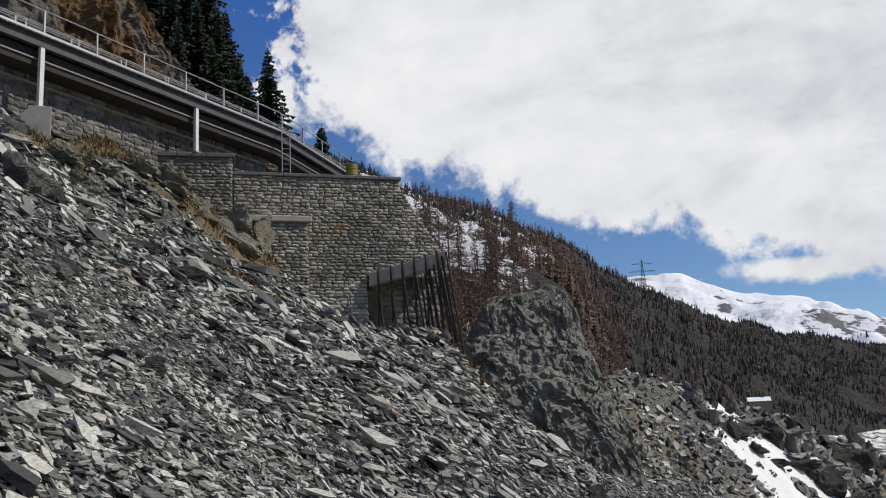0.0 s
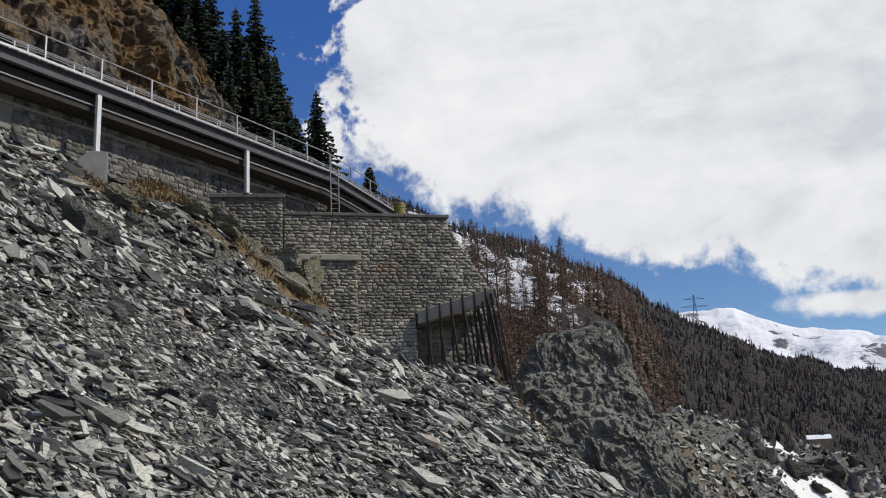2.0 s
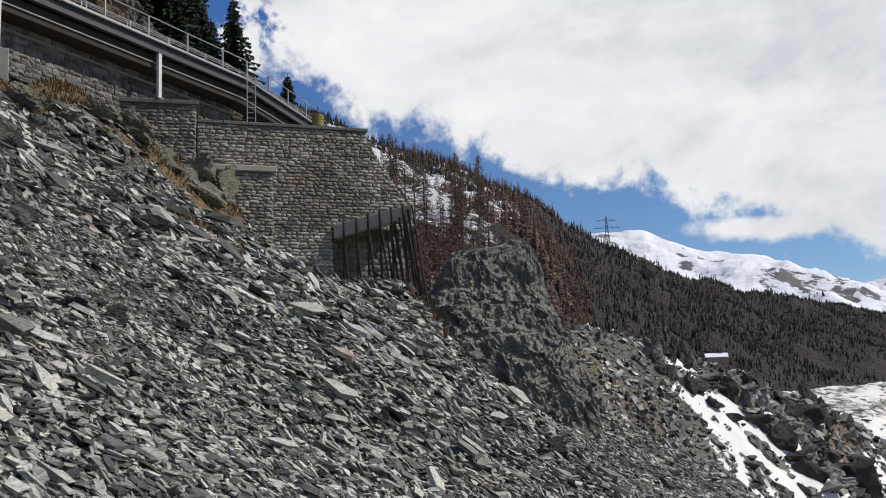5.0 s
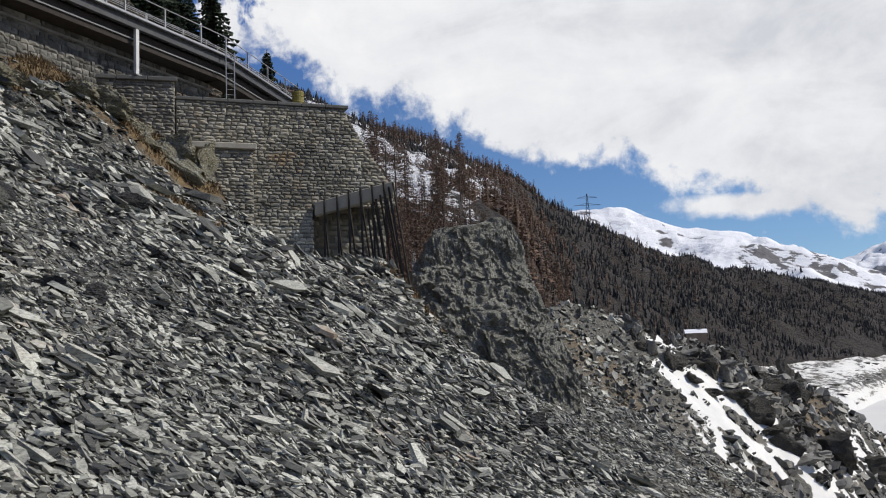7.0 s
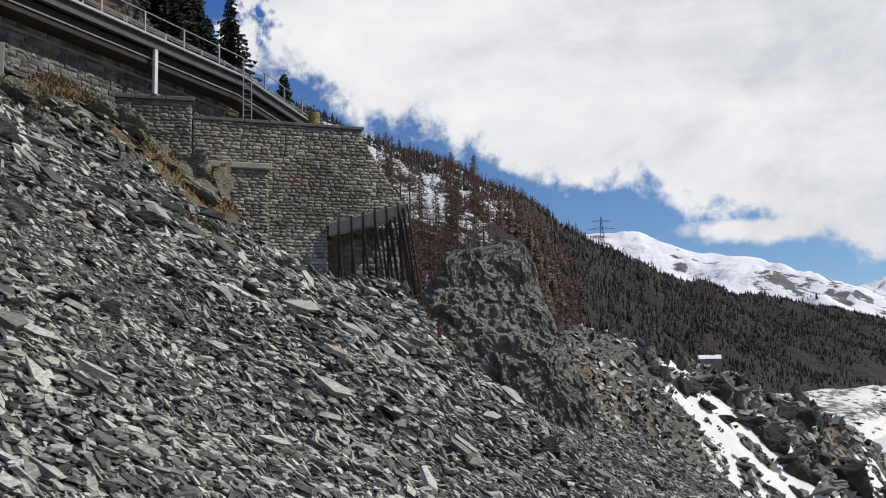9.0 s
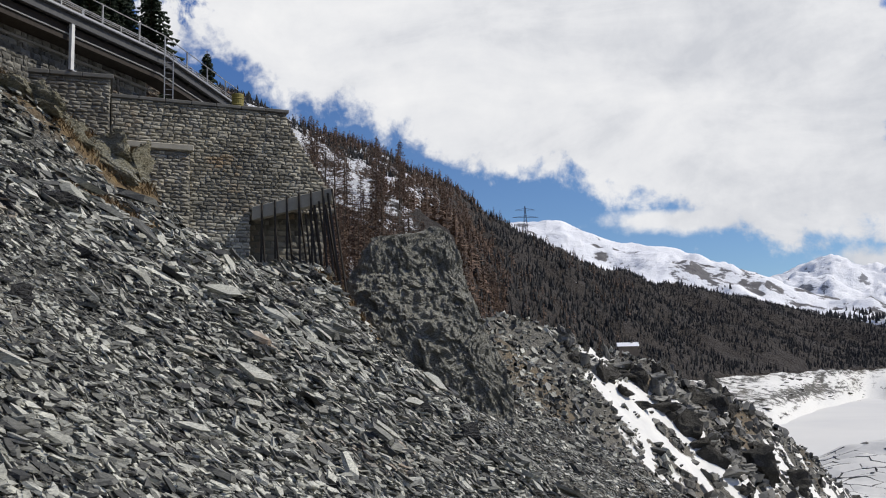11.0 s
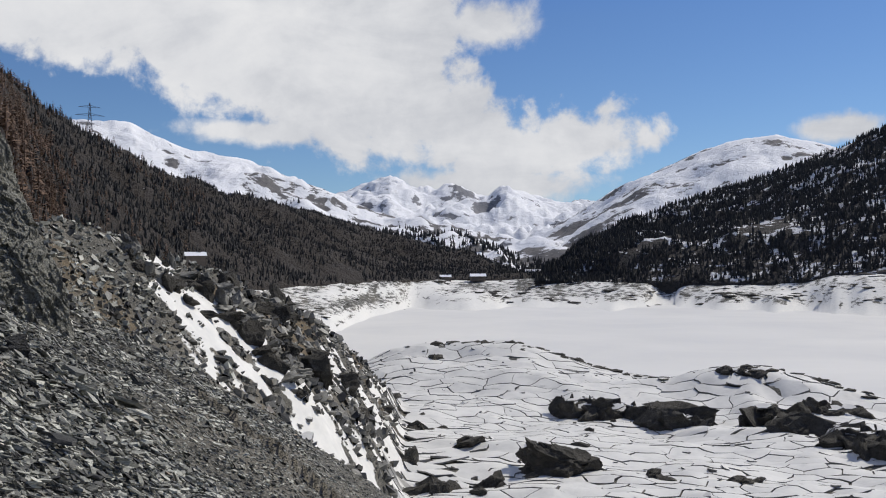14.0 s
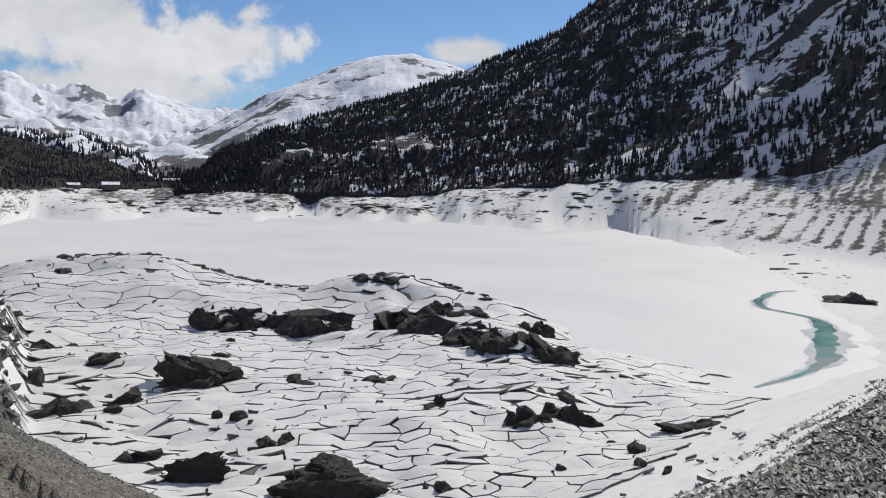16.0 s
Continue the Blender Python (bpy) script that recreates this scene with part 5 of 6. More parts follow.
# ---- large stones on the scree ----
SLOPE_TILT = Matrix.Rotation(math.atan(0.62), 4, "Y") @ Matrix.Rotation(math.atan(0.09), 4, "X")
def make_scree_boulders():
    pale = rock_material("pale_slate", ((0.3, (0.1, 0.102, 0.088)), (0.5, (0.2, 0.2, 0.175)), (0.75, (0.33, 0.33, 0.29))), (0.4, 0.2, 0), 1.2, cracked=False)
    grey = rock_material("grey_slate", ((0.3, (0.04, 0.041, 0.042)), (0.55, (0.09, 0.09, 0.09)), (0.75, (0.2, 0.2, 0.18))), (0.4, 0.2, 0), 1.2, cracked=False)
    light = "pale grey-green split boulder lying on the scree"
    dark = "dark grey slate boulder lying on the scree"
    for i, (az, el, w, t, mat, label) in enumerate((
            (-25.3, 14.4, 3.0, 2.4, pale, light), (-23.6, 13.7, 1.9, 1.6, grey, dark), (-22.3, 15.2, 1.6, 0.9, pale, light), (-18.4, 11.2, 2.4, 1.3, grey, dark),
            (-16.6, 9.6, 3.0, 0.9, grey, dark), (-23.2, 9.6, 1.7, 1.3, pale, light), (-18.0, 4.0, 2.0, 1.1, grey, dark), (-12.9, 1.8, 1.5, 0.9, pale, light),
            (-9.2, 4.2, 2.0, 0.8, grey, dark), (-26.2, 4.4, 2.0, 1.6, grey, dark), (-23.4, 4.6, 1.5, 0.9, pale, light), (-20.0, 4.6, 2.2, 0.9, grey, dark),
            (-2.6, 3.6, 1.4, 0.9, grey, dark), (-4.6, 4.8, 1.3, 0.6, pale, light), (5.4, -3.0, 1.6, 0.7, grey, dark), (1.5, 0.4, 1.8, 0.7, grey, dark),
            (8.6, -4.8, 2.1, 0.9, grey, dark), (-1.2, 5.2, 1.2, 0.6, grey, dark), (-14.6, 6.6, 1.8, 0.7, grey, dark), (-6.4, 1.4, 1.3, 0.6, pale, light))):
        boulder(700 + i, az, el, w, t, mat, label, "large scree stones", 0.75, 20 * math.sin(i * 2.3), 4)
    # coarse blocks scattered over the upper slope
    rng = random.Random(12)
    for i in range(64):
        az = -27 + 27 * rng.random() ** 1.2
        el = float(np.interp(az, (-27, 0), (14.5, 3.5))) - (13.5 if i < 40 else 6.0) * rng.random() ** 1.2
        w = 0.7 + 1.3 * rng.random() ** 2
        x, y, z, r = on_slope(az, el)
        if r > 42:
            continue
        s = r * radians(w) / 2
        bm = rock_bm(1100 + i, (s * 1.2, s * 0.75, s * 0.36), 0.5, 2)
        me = bpy.data.meshes.new("boulder")
        bm.to_mesh(me)
        bm.free()
        me.materials.append(grey if rng.random() < 0.7 else pale)
        ob = new("boulder", me)
        ob.matrix_world = Matrix.Translation((x, y, z + 0.05 * s)) @ SLOPE_TILT @ pose(0, 0, 0, 10 * rng.gauss(0, 1), 10 * rng.gauss(0, 1), 25 * rng.gauss(0, 1))
        tagged(ob, dark if me.materials[0] == grey else light, "boulder", "large scree stones")
    ochre = "ochre lichen-stained bedrock outcrop beside the stone wall"
    for i, (az, d, w, h) in enumerate(((-12.3, 42.6, 1.5, 1.9), (-13.9, 41.9, 1.5, 1.6), (-16.3, 40.8, 1.7, 1.3), (-19.2, 39.2, 1.6, 1.0), (-22.4, 37.6, 1.6, 0.9), (-14.9, 40.2, 1.2, 0.8), (-13.2, 40.9, 1.6, 1.2), (-15.6, 41.6, 1.3, 1.0), (-17.4, 39.4, 1.4, 1.1), (-20.6, 37.4, 1.5, 0.9), (-18.6, 40.6, 1.2, 0.7), (-12.6, 41.4, 1.3, 1.3), (-23.8, 36.2, 1.2, 0.8))):
        x, y = math.sin(radians(az)) * d, math.cos(radians(az)) * d
        z = float(ground_height(np.array([x]), np.array([y]))[0])
        k = 0.72 if i < 2 else 0.45 if i < 6 else 0.55
        bm = rock_bm(760 + i, (w * k * 1.2, w * k * 0.8, h * k), 0.5, 5)
        me = bpy.data.meshes.new("rock_outcrop")
        bm.to_mesh(me)
        bm.free()
        me.materials.append(OUTCROP)
        ob = new("rock_outcrop", me)
        ob.matrix_world = pose(x, y, z - 0.3 * h * k, 0, 32, -az - 20)
        tagged(ob, ochre, "rock", "bedrock outcrops")


make_scree_boulders()


def make_bed_boulders():
    black = "black-brown boulder breaking through the ice plates"
    for i, (az, el, w, t, deep) in enumerate((
            (40.9, -12.9, 4.4, 2.5, 0.8), (39.5, -13.0, 2.4, 1.7, 0.8), (33.2, -14.0, 3.2, 1.6, 0.8), (49.2, -19.6, 6.6, 2.3, 0.7), (40.6, -18.4, 4.0, 2.0, 0.6), (37.4, -17.0, 2.0, 1.0, 0.8),
            (46.4, -12.9, 1.9, 0.9, 0.8), (45.8, -16.6, 2.0, 1.2, 0.8), (32.5, -10.3, 1.6, 0.8, 0.8), (35.8, -11.2, 2.4, 0.9, 0.8), (36.4, -13.8, 2.0, 1.2, 0.8),
            (31.4, -12.4, 2.0, 1.4, 0.8), (55.5, -14.5, 1.0, 0.9, 0.8), (63.6, -15.0, 2.0, 1.5, 0.8), (61.0, -15.4, 3.0, 1.1, 0.7), (65.2, -15.4, 1.8, 1.0, 0.8), (72.2, -15.0, 3.0, 0.8, 0.6),
            (52.4, -13.0, 2.2, 0.5, 0.8), (63.0, -18.2, 1.4, 0.7, 0.8), (33.2, -5.9, 0.9, 0.6, 0.9), (80.8, -6.8, 2.6, 0.9, 0.7), (55.4, -19.4, 1.4, 0.7, 0.8))):
        boulder(820 + i, az, el, w, t, BOULDER, black, "boulders on the lake bed", deep, 15 * math.sin(i * 1.7), 5 if i in (0, 3, 4) else 3, count=1 if i in (0, 3, 4) else 3 + i % 3)
    rng = random.Random(46)
    for i in range(84):
        c = i // 6
        az, el = 31.5 + 13 * (c * 0.618 % 1) + 1.1 * rng.gauss(0, 1), -9.0 - 8 * (c * 0.381 % 1) + 0.5 * rng.gauss(0, 1)
        if c > 9:
            az += 9 * (c - 9)
        w = 0.3 + 1.2 * rng.random() ** 3
        if on_slope(az, el)[3] < 70:
            continue
        boulder(1300 + i, az, el, w, w * (0.4 + 0.3 * rng.random()), BOULDER, black, "boulders on the lake bed", 0.8, 60 * rng.random(), 2)
    ledge = "dark rock ledge showing between broken ice plates"
    for i, (az, el, w, t, deep) in enumerate((
            (42.6, -9.4, 2.6, 2.2, 0.5), (44.6, -9.4, 3.0, 1.9, 0.5), (46.8, -9.6, 3.2, 1.8, 0.5), (48.4, -9.8, 2.2, 1.4, 0.5), (51.6, -6.6, 1.5, 0.6, 0.7), (53.6, -9.0, 2.4, 1.6, 0.6),
            (55.8, -10.0, 3.6, 1.8, 0.5), (58.2, -10.4, 3.6, 1.6, 0.5), (60.6, -10.9, 3.4, 1.5, 0.5), (62.3, -11.4, 2.4, 1.2, 0.5), (57.0, -8.6, 2.6, 0.9, 0.6), (61.8, -9.6, 2.0, 0.9, 0.6))):
        boulder(860 + i, az, el, w, t, BOULDER, ledge, "rock ledges on the lake bed", deep, 10 * math.sin(i * 2.1), 3, "rock_ledge", 15)


make_bed_boulders()


def make_rim_rocks():
    """Small dark rocks along the skyline of the ice-covered hump."""
    rng = random.Random(31)
    v, f = [], []
    for i in range(210):
        az = 33 + 15.0 * rng.random() if i < 150 else 51.5 + 13 * rng.random()
        a = radians(az)
        d = np.linspace(170, 300, 140)
        g = ground_height(np.sin(a) * d, np.cos(a) * d)
        k = int(np.argmax((g - 36) / d))
        r = d[k] - 1.5 - 3.5 * rng.random() ** 2
        x, y = math.sin(a) * r, math.cos(a) * r
        z = float(ground_height(np.array([x]), np.array([y]))[0])
        s = 0.4 + 0.9 * rng.random() ** 2
        bm = rock_bm(1500 + i % 12, (s * 2.0, s, s * 0.6), detail=1)
        b = len(v)
        t = rng.random() * 0.8 - a
        for p in bm.verts:
            v.append((x + p.co.x * math.cos(t) - p.co.y * math.sin(t), y + p.co.x * math.sin(t) + p.co.y * math.cos(t), z + p.co.z))
        f.extend(tuple(q.index + b for q in face.verts) for face in bm.faces)
        bm.free()
    ob = new("rim_rocks", mesh_of("rim_rocks", v, f, BOULDER))
    tagged(ob, "small dark rocks along the top of the icy hump", "rubble", kind="stuff")


make_rim_rocks()


def make_shore_rocks():
    """Dark slabs and stones that show through the snow of the far shore, in streaks along it."""
    rng = random.Random(63)
    kinds = []
    for i in range(10):
        bm = rock_bm(1700 + i, (1.0, 1.0, 1.0), 0.5, 1)
        bm.verts.ensure_lookup_table()
        kinds.append((np.array([p.co[:] for p in bm.verts]), np.array([[q.index for q in face.verts] for face in bm.faces])))
        bm.free()
    vs, fs, base, made = [], [], 0, 0
    while made < 1500:
        az, u = 21 + 60 * rng.random(), rng.random()
        near, past = float(np.interp(az, SHORE_AZ, SHORE_D)), float(np.interp(az, FOOT_AZ, FOOT_D))
        d = near + 6 + (past - near - 14) * u
        x, y = math.sin(radians(az)) * d, math.cos(radians(az)) * d
        z = float(ground_height(np.array([x]), np.array([y]))[0])
        made += 1
        if fbm(np.array([az * 1.3]), np.array([z / 2.2]), 3, 66)[0] < 0.06 + 0.12 * rng.random():
            continue
        s = (0.25 + 1.3 * rng.random() ** 3) * d / 520
        v, f = kinds[rng.randrange(10)]
        v = v * (s * (1.5 + 3.5 * rng.random()), s * 1.3, s * 0.55)
        t = radians(-az) + 0.25 * rng.gauss(0, 1)
        vs.append(np.stack([v[:, 0] * math.cos(t) - v[:, 1] * math.sin(t) + x, v[:, 0] * math.sin(t) + v[:, 1] * math.cos(t) + y, v[:, 2] + z - 0.1 * s], -1))
        fs.append(f + base)
        base += len(v)
    ob = new("shore_rocks", quick_mesh("shore_rocks", np.concatenate(vs), np.concatenate(fs), BOULDER))
    tagged(ob, "dark stones in streaks through the snow of the far shore", "rubble", kind="stuff")


make_shore_rocks()


def make_spur_boulders():
    rng = random.Random(21)
    label = "dark angular boulder on the snow-streaked rocky spur"
    for i in range(90):
        u = rng.random()
        az = 14.5 + 11.5 * u
        crest = float(np.interp(az, (10.6, 17, 21, 24.8, 30.4), (2.85, 0.8, -0.7, -2.6, -7.9)))
        el = crest - 0.3 - (1.0 + 4.5 * u) * rng.random()
        boulder(900 + i, az, el, 0.5 + 1.6 * rng.random() ** 2, 0.4 + 0.9 * rng.random() ** 2, BOULDER if i % 3 else DARK_ROCK, label, "boulders on the spur", 0.8, 90 * rng.random())
    for i, (az, el, w, t) in enumerate(((25.6, -6.7, 2.2, 1.7), (24.0, -2.4, 0.9, 0.7), (23.2, -6.2, 1.8, 1.5), (27.6, -7.6, 1.6, 1.1), (21.6, -4.6, 1.6, 1.6))):
        boulder(960 + i, az, el, w, t, BOULDER, label, "boulders on the spur", 0.8, 0)


make_spur_boulders()


# ---- ice plates over the drained bed ----
def clip(poly, p, n):
    """Keep the part of a polygon on the side of the line through p that n points away from."""
    out = []
    for a, b in zip(poly, poly[1:] + poly[:1]):
        da, db = (a[0] - p[0]) * n[0] + (a[1] - p[1]) * n[1], (b[0] - p[0]) * n[0] + (b[1] - p[1]) * n[1]
        if da <= 0:
            out.append(a)
        if (da < 0 < db) or (db < 0 < da):
            t = da / (da - db)
            out.append((a[0] + t * (b[0] - a[0]), a[1] + t * (b[1] - a[1])))
    return out


def plate_mesh_data(poly, rng, thick):
    """Vertices, faces and count of side faces of one sagging plate round its own centre; also that centre."""
    cx, cy = sum(p[0] for p in poly) / len(poly), sum(p[1] for p in poly) / len(poly)
    gap = 0.04 + 0.26 * rng.random() ** 3
    ring = []
    for (ax, ay), (bx, by) in zip(poly, poly[1:] + poly[:1]):
        steps = max(1, min(4, int(math.hypot(bx - ax, by - ay) / 1.3)))
        for i in range(steps):
            t = i / steps
            ring.append((ax + (bx - ax) * t, ay + (by - ay) * t))
    xs, ys = np.array([p[0] for p in ring]), np.array([p[1] for p in ring])
    # neighbours share the same wavering crack
    xs, ys = xs + 1.5 * fbm(xs / 3.1, ys / 3.1, 2, 91), ys + 1.5 * fbm(xs / 3.1, ys / 3.1, 2, 92)
    l = np.hypot(xs - cx, ys - cy) + 1e-6
    k = np.maximum(0.3, (l - gap * np.array([0.6 + 0.8 * rng.random() for _ in ring])) / l)
    dx, dy = (xs - cx) * k, (ys - cy) * k
    # broken ground tips its plates more
    upset = float(np.clip(3.0 * fbm(np.array([cx / 19]), np.array([cy / 19]), 3, 93)[0] + 0.3, 0, 1))
    rise = abs(rng.gauss(0, 0.012 + 0.1 * upset ** 2))
    way = rng.random() * 6.283
    lift = 0.22 + 0.14 * rng.random()
    gz = float(ground_height(np.array([cx]), np.array([cy]))[0])

    def level(px, py):
        return 0.97 * (ground_height(cx + px, cy + py) - gz) + rise * (px * math.cos(way) + py * math.sin(way)) + lift

    top = level(dx, dy)
    mid = level(dx * 0.55, dy * 0.55)
    n = len(ring)
    v = [(a, b, c - thick) for a, b, c in zip(dx, dy, top)] + 2 * [(a, b, c) for a, b, c in zip(dx, dy, top)]
    v += [(a * 0.55, b * 0.55, c + 0.06) for a, b, c in zip(dx, dy, mid)] + [(0, 0, lift + 0.08)]
    f = [(i, (i + 1) % n, n + (i + 1) % n, n + i) for i in range(n)]
    for i in range(n):
        j = (i + 1) % n
        f.append((2 * n + i, 2 * n + j, 3 * n + j, 3 * n + i))
        f.append((3 * n + i, 3 * n + j, 4 * n))
    v = [tuple(float(c) for c in p) for p in v]
    return v, f, n, (cx, cy, gz)


def soften(me, sides):
    """Smooth tops, crisp broken sides."""
    me.polygons.foreach_set("use_smooth", [not s for s in sides])
    return me


def make_plates():
    rng = random.Random(77)
    # sites thrown at random, wider apart further out on the bed
    sites = np.empty((0, 2))
    pick = []
    for _ in range(30000):
        a, d = math.radians(22 + 58 * rng.random()), 66 + 240 * rng.random()
        p = (math.sin(a) * d, math.cos(a) * d)
        r = (1.7 + 0.009 * max(0, d - 80)) * (0.75 + 0.7 * (vnoise(p[0] / 17, p[1] / 17, 61) + 0.5))
        # plates run long along the shore
        p = ((p[0] * 0.669 - p[1] * 0.743) / 1.55, p[0] * 0.743 + p[1] * 0.669)
        if pick and np.min((sites[:, 0] - p[0]) ** 2 + (sites[:, 1] - p[1]) ** 2) < r * r:
            continue
        pick.append(p)
        sites = np.array(pick)
    flat = sites

    def plan(u, v):
        return u * 1.55 * 0.669 + v * 0.743, -u * 1.55 * 0.743 + v * 0.669

    sites = np.stack(plan(flat[:, 0], flat[:, 1]), -1)
    d, az = np.hypot(*sites.T), np.degrees(np.arctan2(*sites.T))
    mound = mound_height(sites[:, 0], sites[:, 1], az, d)
    other = np.maximum(spur_height(*sites.T), scree_height(*sites.T))
    bank = 23.3 - 0.0239 * sites[:, 0] - 0.426 * sites[:, 1]
    land = (mound > np.maximum(other, bank) - 1.2) & (ground_height(*sites.T) > 0.15) & (az > 23)
    order = [i for i in np.argsort(d) if land[i]]
    sheet = thing("ice_sheet", "broken white ice plates draped over the drained lake bed", "ice")
    rest_v, rest_f, rest_s, count = [], [], [], 0
    for i in order:
        x, y = flat[i]
        poly = [(x - 16, y - 16), (x + 16, y - 16), (x + 16, y + 16), (x - 16, y + 16)]
        q = flat - flat[i]
        near = np.argsort((q**2).sum(1))[1:16]
        for j in near:
            m = ((x + flat[j, 0]) / 2, (y + flat[j, 1]) / 2)
            poly = clip(poly, m, (flat[j, 0] - x, flat[j, 1] - y))
            if len(poly) < 3:
                break
        if len(poly) < 3 or rng.random() < 0.002:
            continue
        poly = [plan(*p) for p in poly]
        v, f, sides, c = plate_mesh_data(poly, rng, 0.22 + 0.16 * rng.random())
        flags = [q < sides for q in range(len(f))]
        if count < 300:
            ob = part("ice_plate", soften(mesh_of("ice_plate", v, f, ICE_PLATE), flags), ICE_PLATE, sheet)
            ob.location = c
            count += 1
        else:
            n = len(rest_v)
            rest_v.extend((p[0] + c[0], p[1] + c[1], p[2] + c[2]) for p in v)
            rest_f.extend(tuple(k + n for k in q) for q in f)
            rest_s.extend(flags)
    if rest_v:
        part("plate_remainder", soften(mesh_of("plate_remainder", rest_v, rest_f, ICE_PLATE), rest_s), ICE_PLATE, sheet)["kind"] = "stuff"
    # plates stranded on the ledges, tipped towards the stand point
    for x, y, z, w, h, az in LEDGE_SPOTS:
        for k in range(3):
            n, t = rng.randrange(5, 8), radians(az)
            u, back = w * (1.3 * rng.random() - 0.65), w * (0.5 * rng.random() - 0.25)
            s = w * (0.25 + 0.25 * rng.random())
            ring = [(math.cos(6.283 * i / n) * s * (0.75 + 0.4 * rng.random()), math.sin(6.283 * i / n) * s * 0.7 * (0.75 + 0.4 * rng.random())) for i in range(n)]
            v = [(a, b, -0.25) for a, b in ring] + [(a, b, 0.0) for a, b in ring]
            f = [(i, (i + 1) % n, n + (i + 1) % n, n + i) for i in range(n)] + [tuple(range(n, 2 * n))]
            ob = part("ice_plate", mesh_of("ice_plate", v, f, ICE_PLATE), ICE_PLATE, sheet)
            ob.matrix_world = pose(x + math.cos(t) * u + math.sin(t) * back, y - math.sin(t) * u + math.cos(t) * back, z + h * (0.45 + 0.35 * rng.random()), 16 + 8 * rng.gauss(0, 1), 8 * rng.gauss(0, 1), -az)
    # small broken bits of ice among the rocks
    bits_v, bits_f = [], []
    for _ in range(420):
        a, dd = math.radians(23 + 52 * rng.random()), 70 + 190 * rng.random()
        x, y = math.sin(a) * dd, math.cos(a) * dd
        z = float(ground_height(np.array([x]), np.array([y]))[0])
        if z < 0.3:
            continue
        s = 0.3 + 0.5 * rng.random() ** 2
        n, b = rng.randrange(4, 7), len(bits_v)
        tx, ty = rng.gauss(0, 0.25), rng.gauss(0, 0.25)
        for h in (0.0, 0.3 * s + 0.15):
            for k in range(n):
                t = 6.283 * k / n + 0.4 * rng.random()
                px, py = math.cos(t) * s * (0.7 + 0.5 * math.sin(k * 7.1 + a)), math.sin(t) * s
                bits_v.append((x + px, y + py, z + 0.15 + h + px * tx + py * ty))
        bits_f.extend((b + k, b + (k + 1) % n, b + n + (k + 1) % n, b + n + k) for k in range(n))
        bits_f.append(tuple(range(b + n, b + 2 * n)))
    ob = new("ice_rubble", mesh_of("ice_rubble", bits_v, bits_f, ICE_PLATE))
    tagged(ob, "small broken pieces of white ice between the plates", "ice", kind="stuff")


make_plates()


def make_pool():
    """The open strip of green melt water along the shore, in a rim of grey slush."""
    pts = [(math.sin(radians(az)) * d, math.cos(radians(az)) * d, w) for az, d, w in POOL_LINE]
    line = []
    for i in range(len(pts) - 1):
        p0, p1, p2, p3 = (np.array(pts[min(max(i + k, 0), len(pts) - 1)]) for k in (-1, 0, 1, 2))
        for t in np.linspace(0, 1, 10, endpoint=False):
            line.append(0.5 * (2 * p1 + (p2 - p0) * t + (2 * p0 - 5 * p1 + 4 * p2 - p3) * t * t + (3 * p1 - p0 - 3 * p2 + p3) * t**3))
    pool = thing("melt_pool", "turquoise melt water along the edge of the frozen lake", "water")

    def strip(name, wider, z, mat, seed, label):
        v, f = [], []
        for i, (x, y, w) in enumerate(line):
            a, b = line[max(i - 1, 0)], line[min(i + 1, len(line) - 1)]
            l = math.hypot(b[0] - a[0], b[1] - a[1])
            nx, ny = (b[1] - a[1]) / l, -(b[0] - a[0]) / l
            for s in (-1, 1):
                k = max(0.15, w) * wider * (1 + 0.9 * float(fbm(np.array([x / 5]), np.array([y / 5]), 3, seed + s)[0])) + 0.1
                v.append((x + nx * s * k, y + ny * s * k, z))
        f = [(2 * i, 2 * i + 1, 2 * i + 3, 2 * i + 2) for i in range(len(line) - 1)]
        part(name, mesh_of(name, v, f, mat), mat, pool, label)

    strip("slush_rim", 1.5, 0.05, SLUSH, 51, "grey wet snow slush")
    strip("open_water", 0.85, 0.06, POOL, 55, "turquoise open water")


make_pool()


# ---- the scree's stones ----
def slab_kinds(count, seed):
    """Split slate plates, 1 across: angular outline, broken and often undercut edges."""
    rng = random.Random(seed)
    out = []
    for c in range(count):
        n = rng.randrange(4, 6)
        v, f = [], []
        long = 1.2 + 1.2 * rng.random()
        a0 = rng.random()
        angle = sorted(a0 + 6.283 * (i + 0.7 * (rng.random() - 0.5)) / n for i in range(n))
        wide = [0.8 + 0.4 * rng.random() for _ in angle]
        tilt = (rng.gauss(0, 0.10), rng.gauss(0, 0.10))
        low, high = (0.72, 1.0) if c % 3 else (1.0, 0.8)
        for h, s in ((-0.24, low), (0.24, high)):
            for a, w in zip(angle, wide):
                x, y = math.cos(a) * s * w * long * 0.5, math.sin(a) * s * w * 0.5
                v.append((x + 0.05 * rng.gauss(0, 1), y + 0.05 * rng.gauss(0, 1), h + (x * tilt[0] + y * tilt[1]) + 0.05 * rng.gauss(0, 1)))
        tris = []
        for i in range(n):
            k = (i + 1) % n
            tris += [(i, k, n + k), (i, n + k, n + i)]
        for i in range(1, n - 1):
            tris.append((n, n + i, n + i + 1))
        out.append((np.array(v), np.array(tris)))
    return out


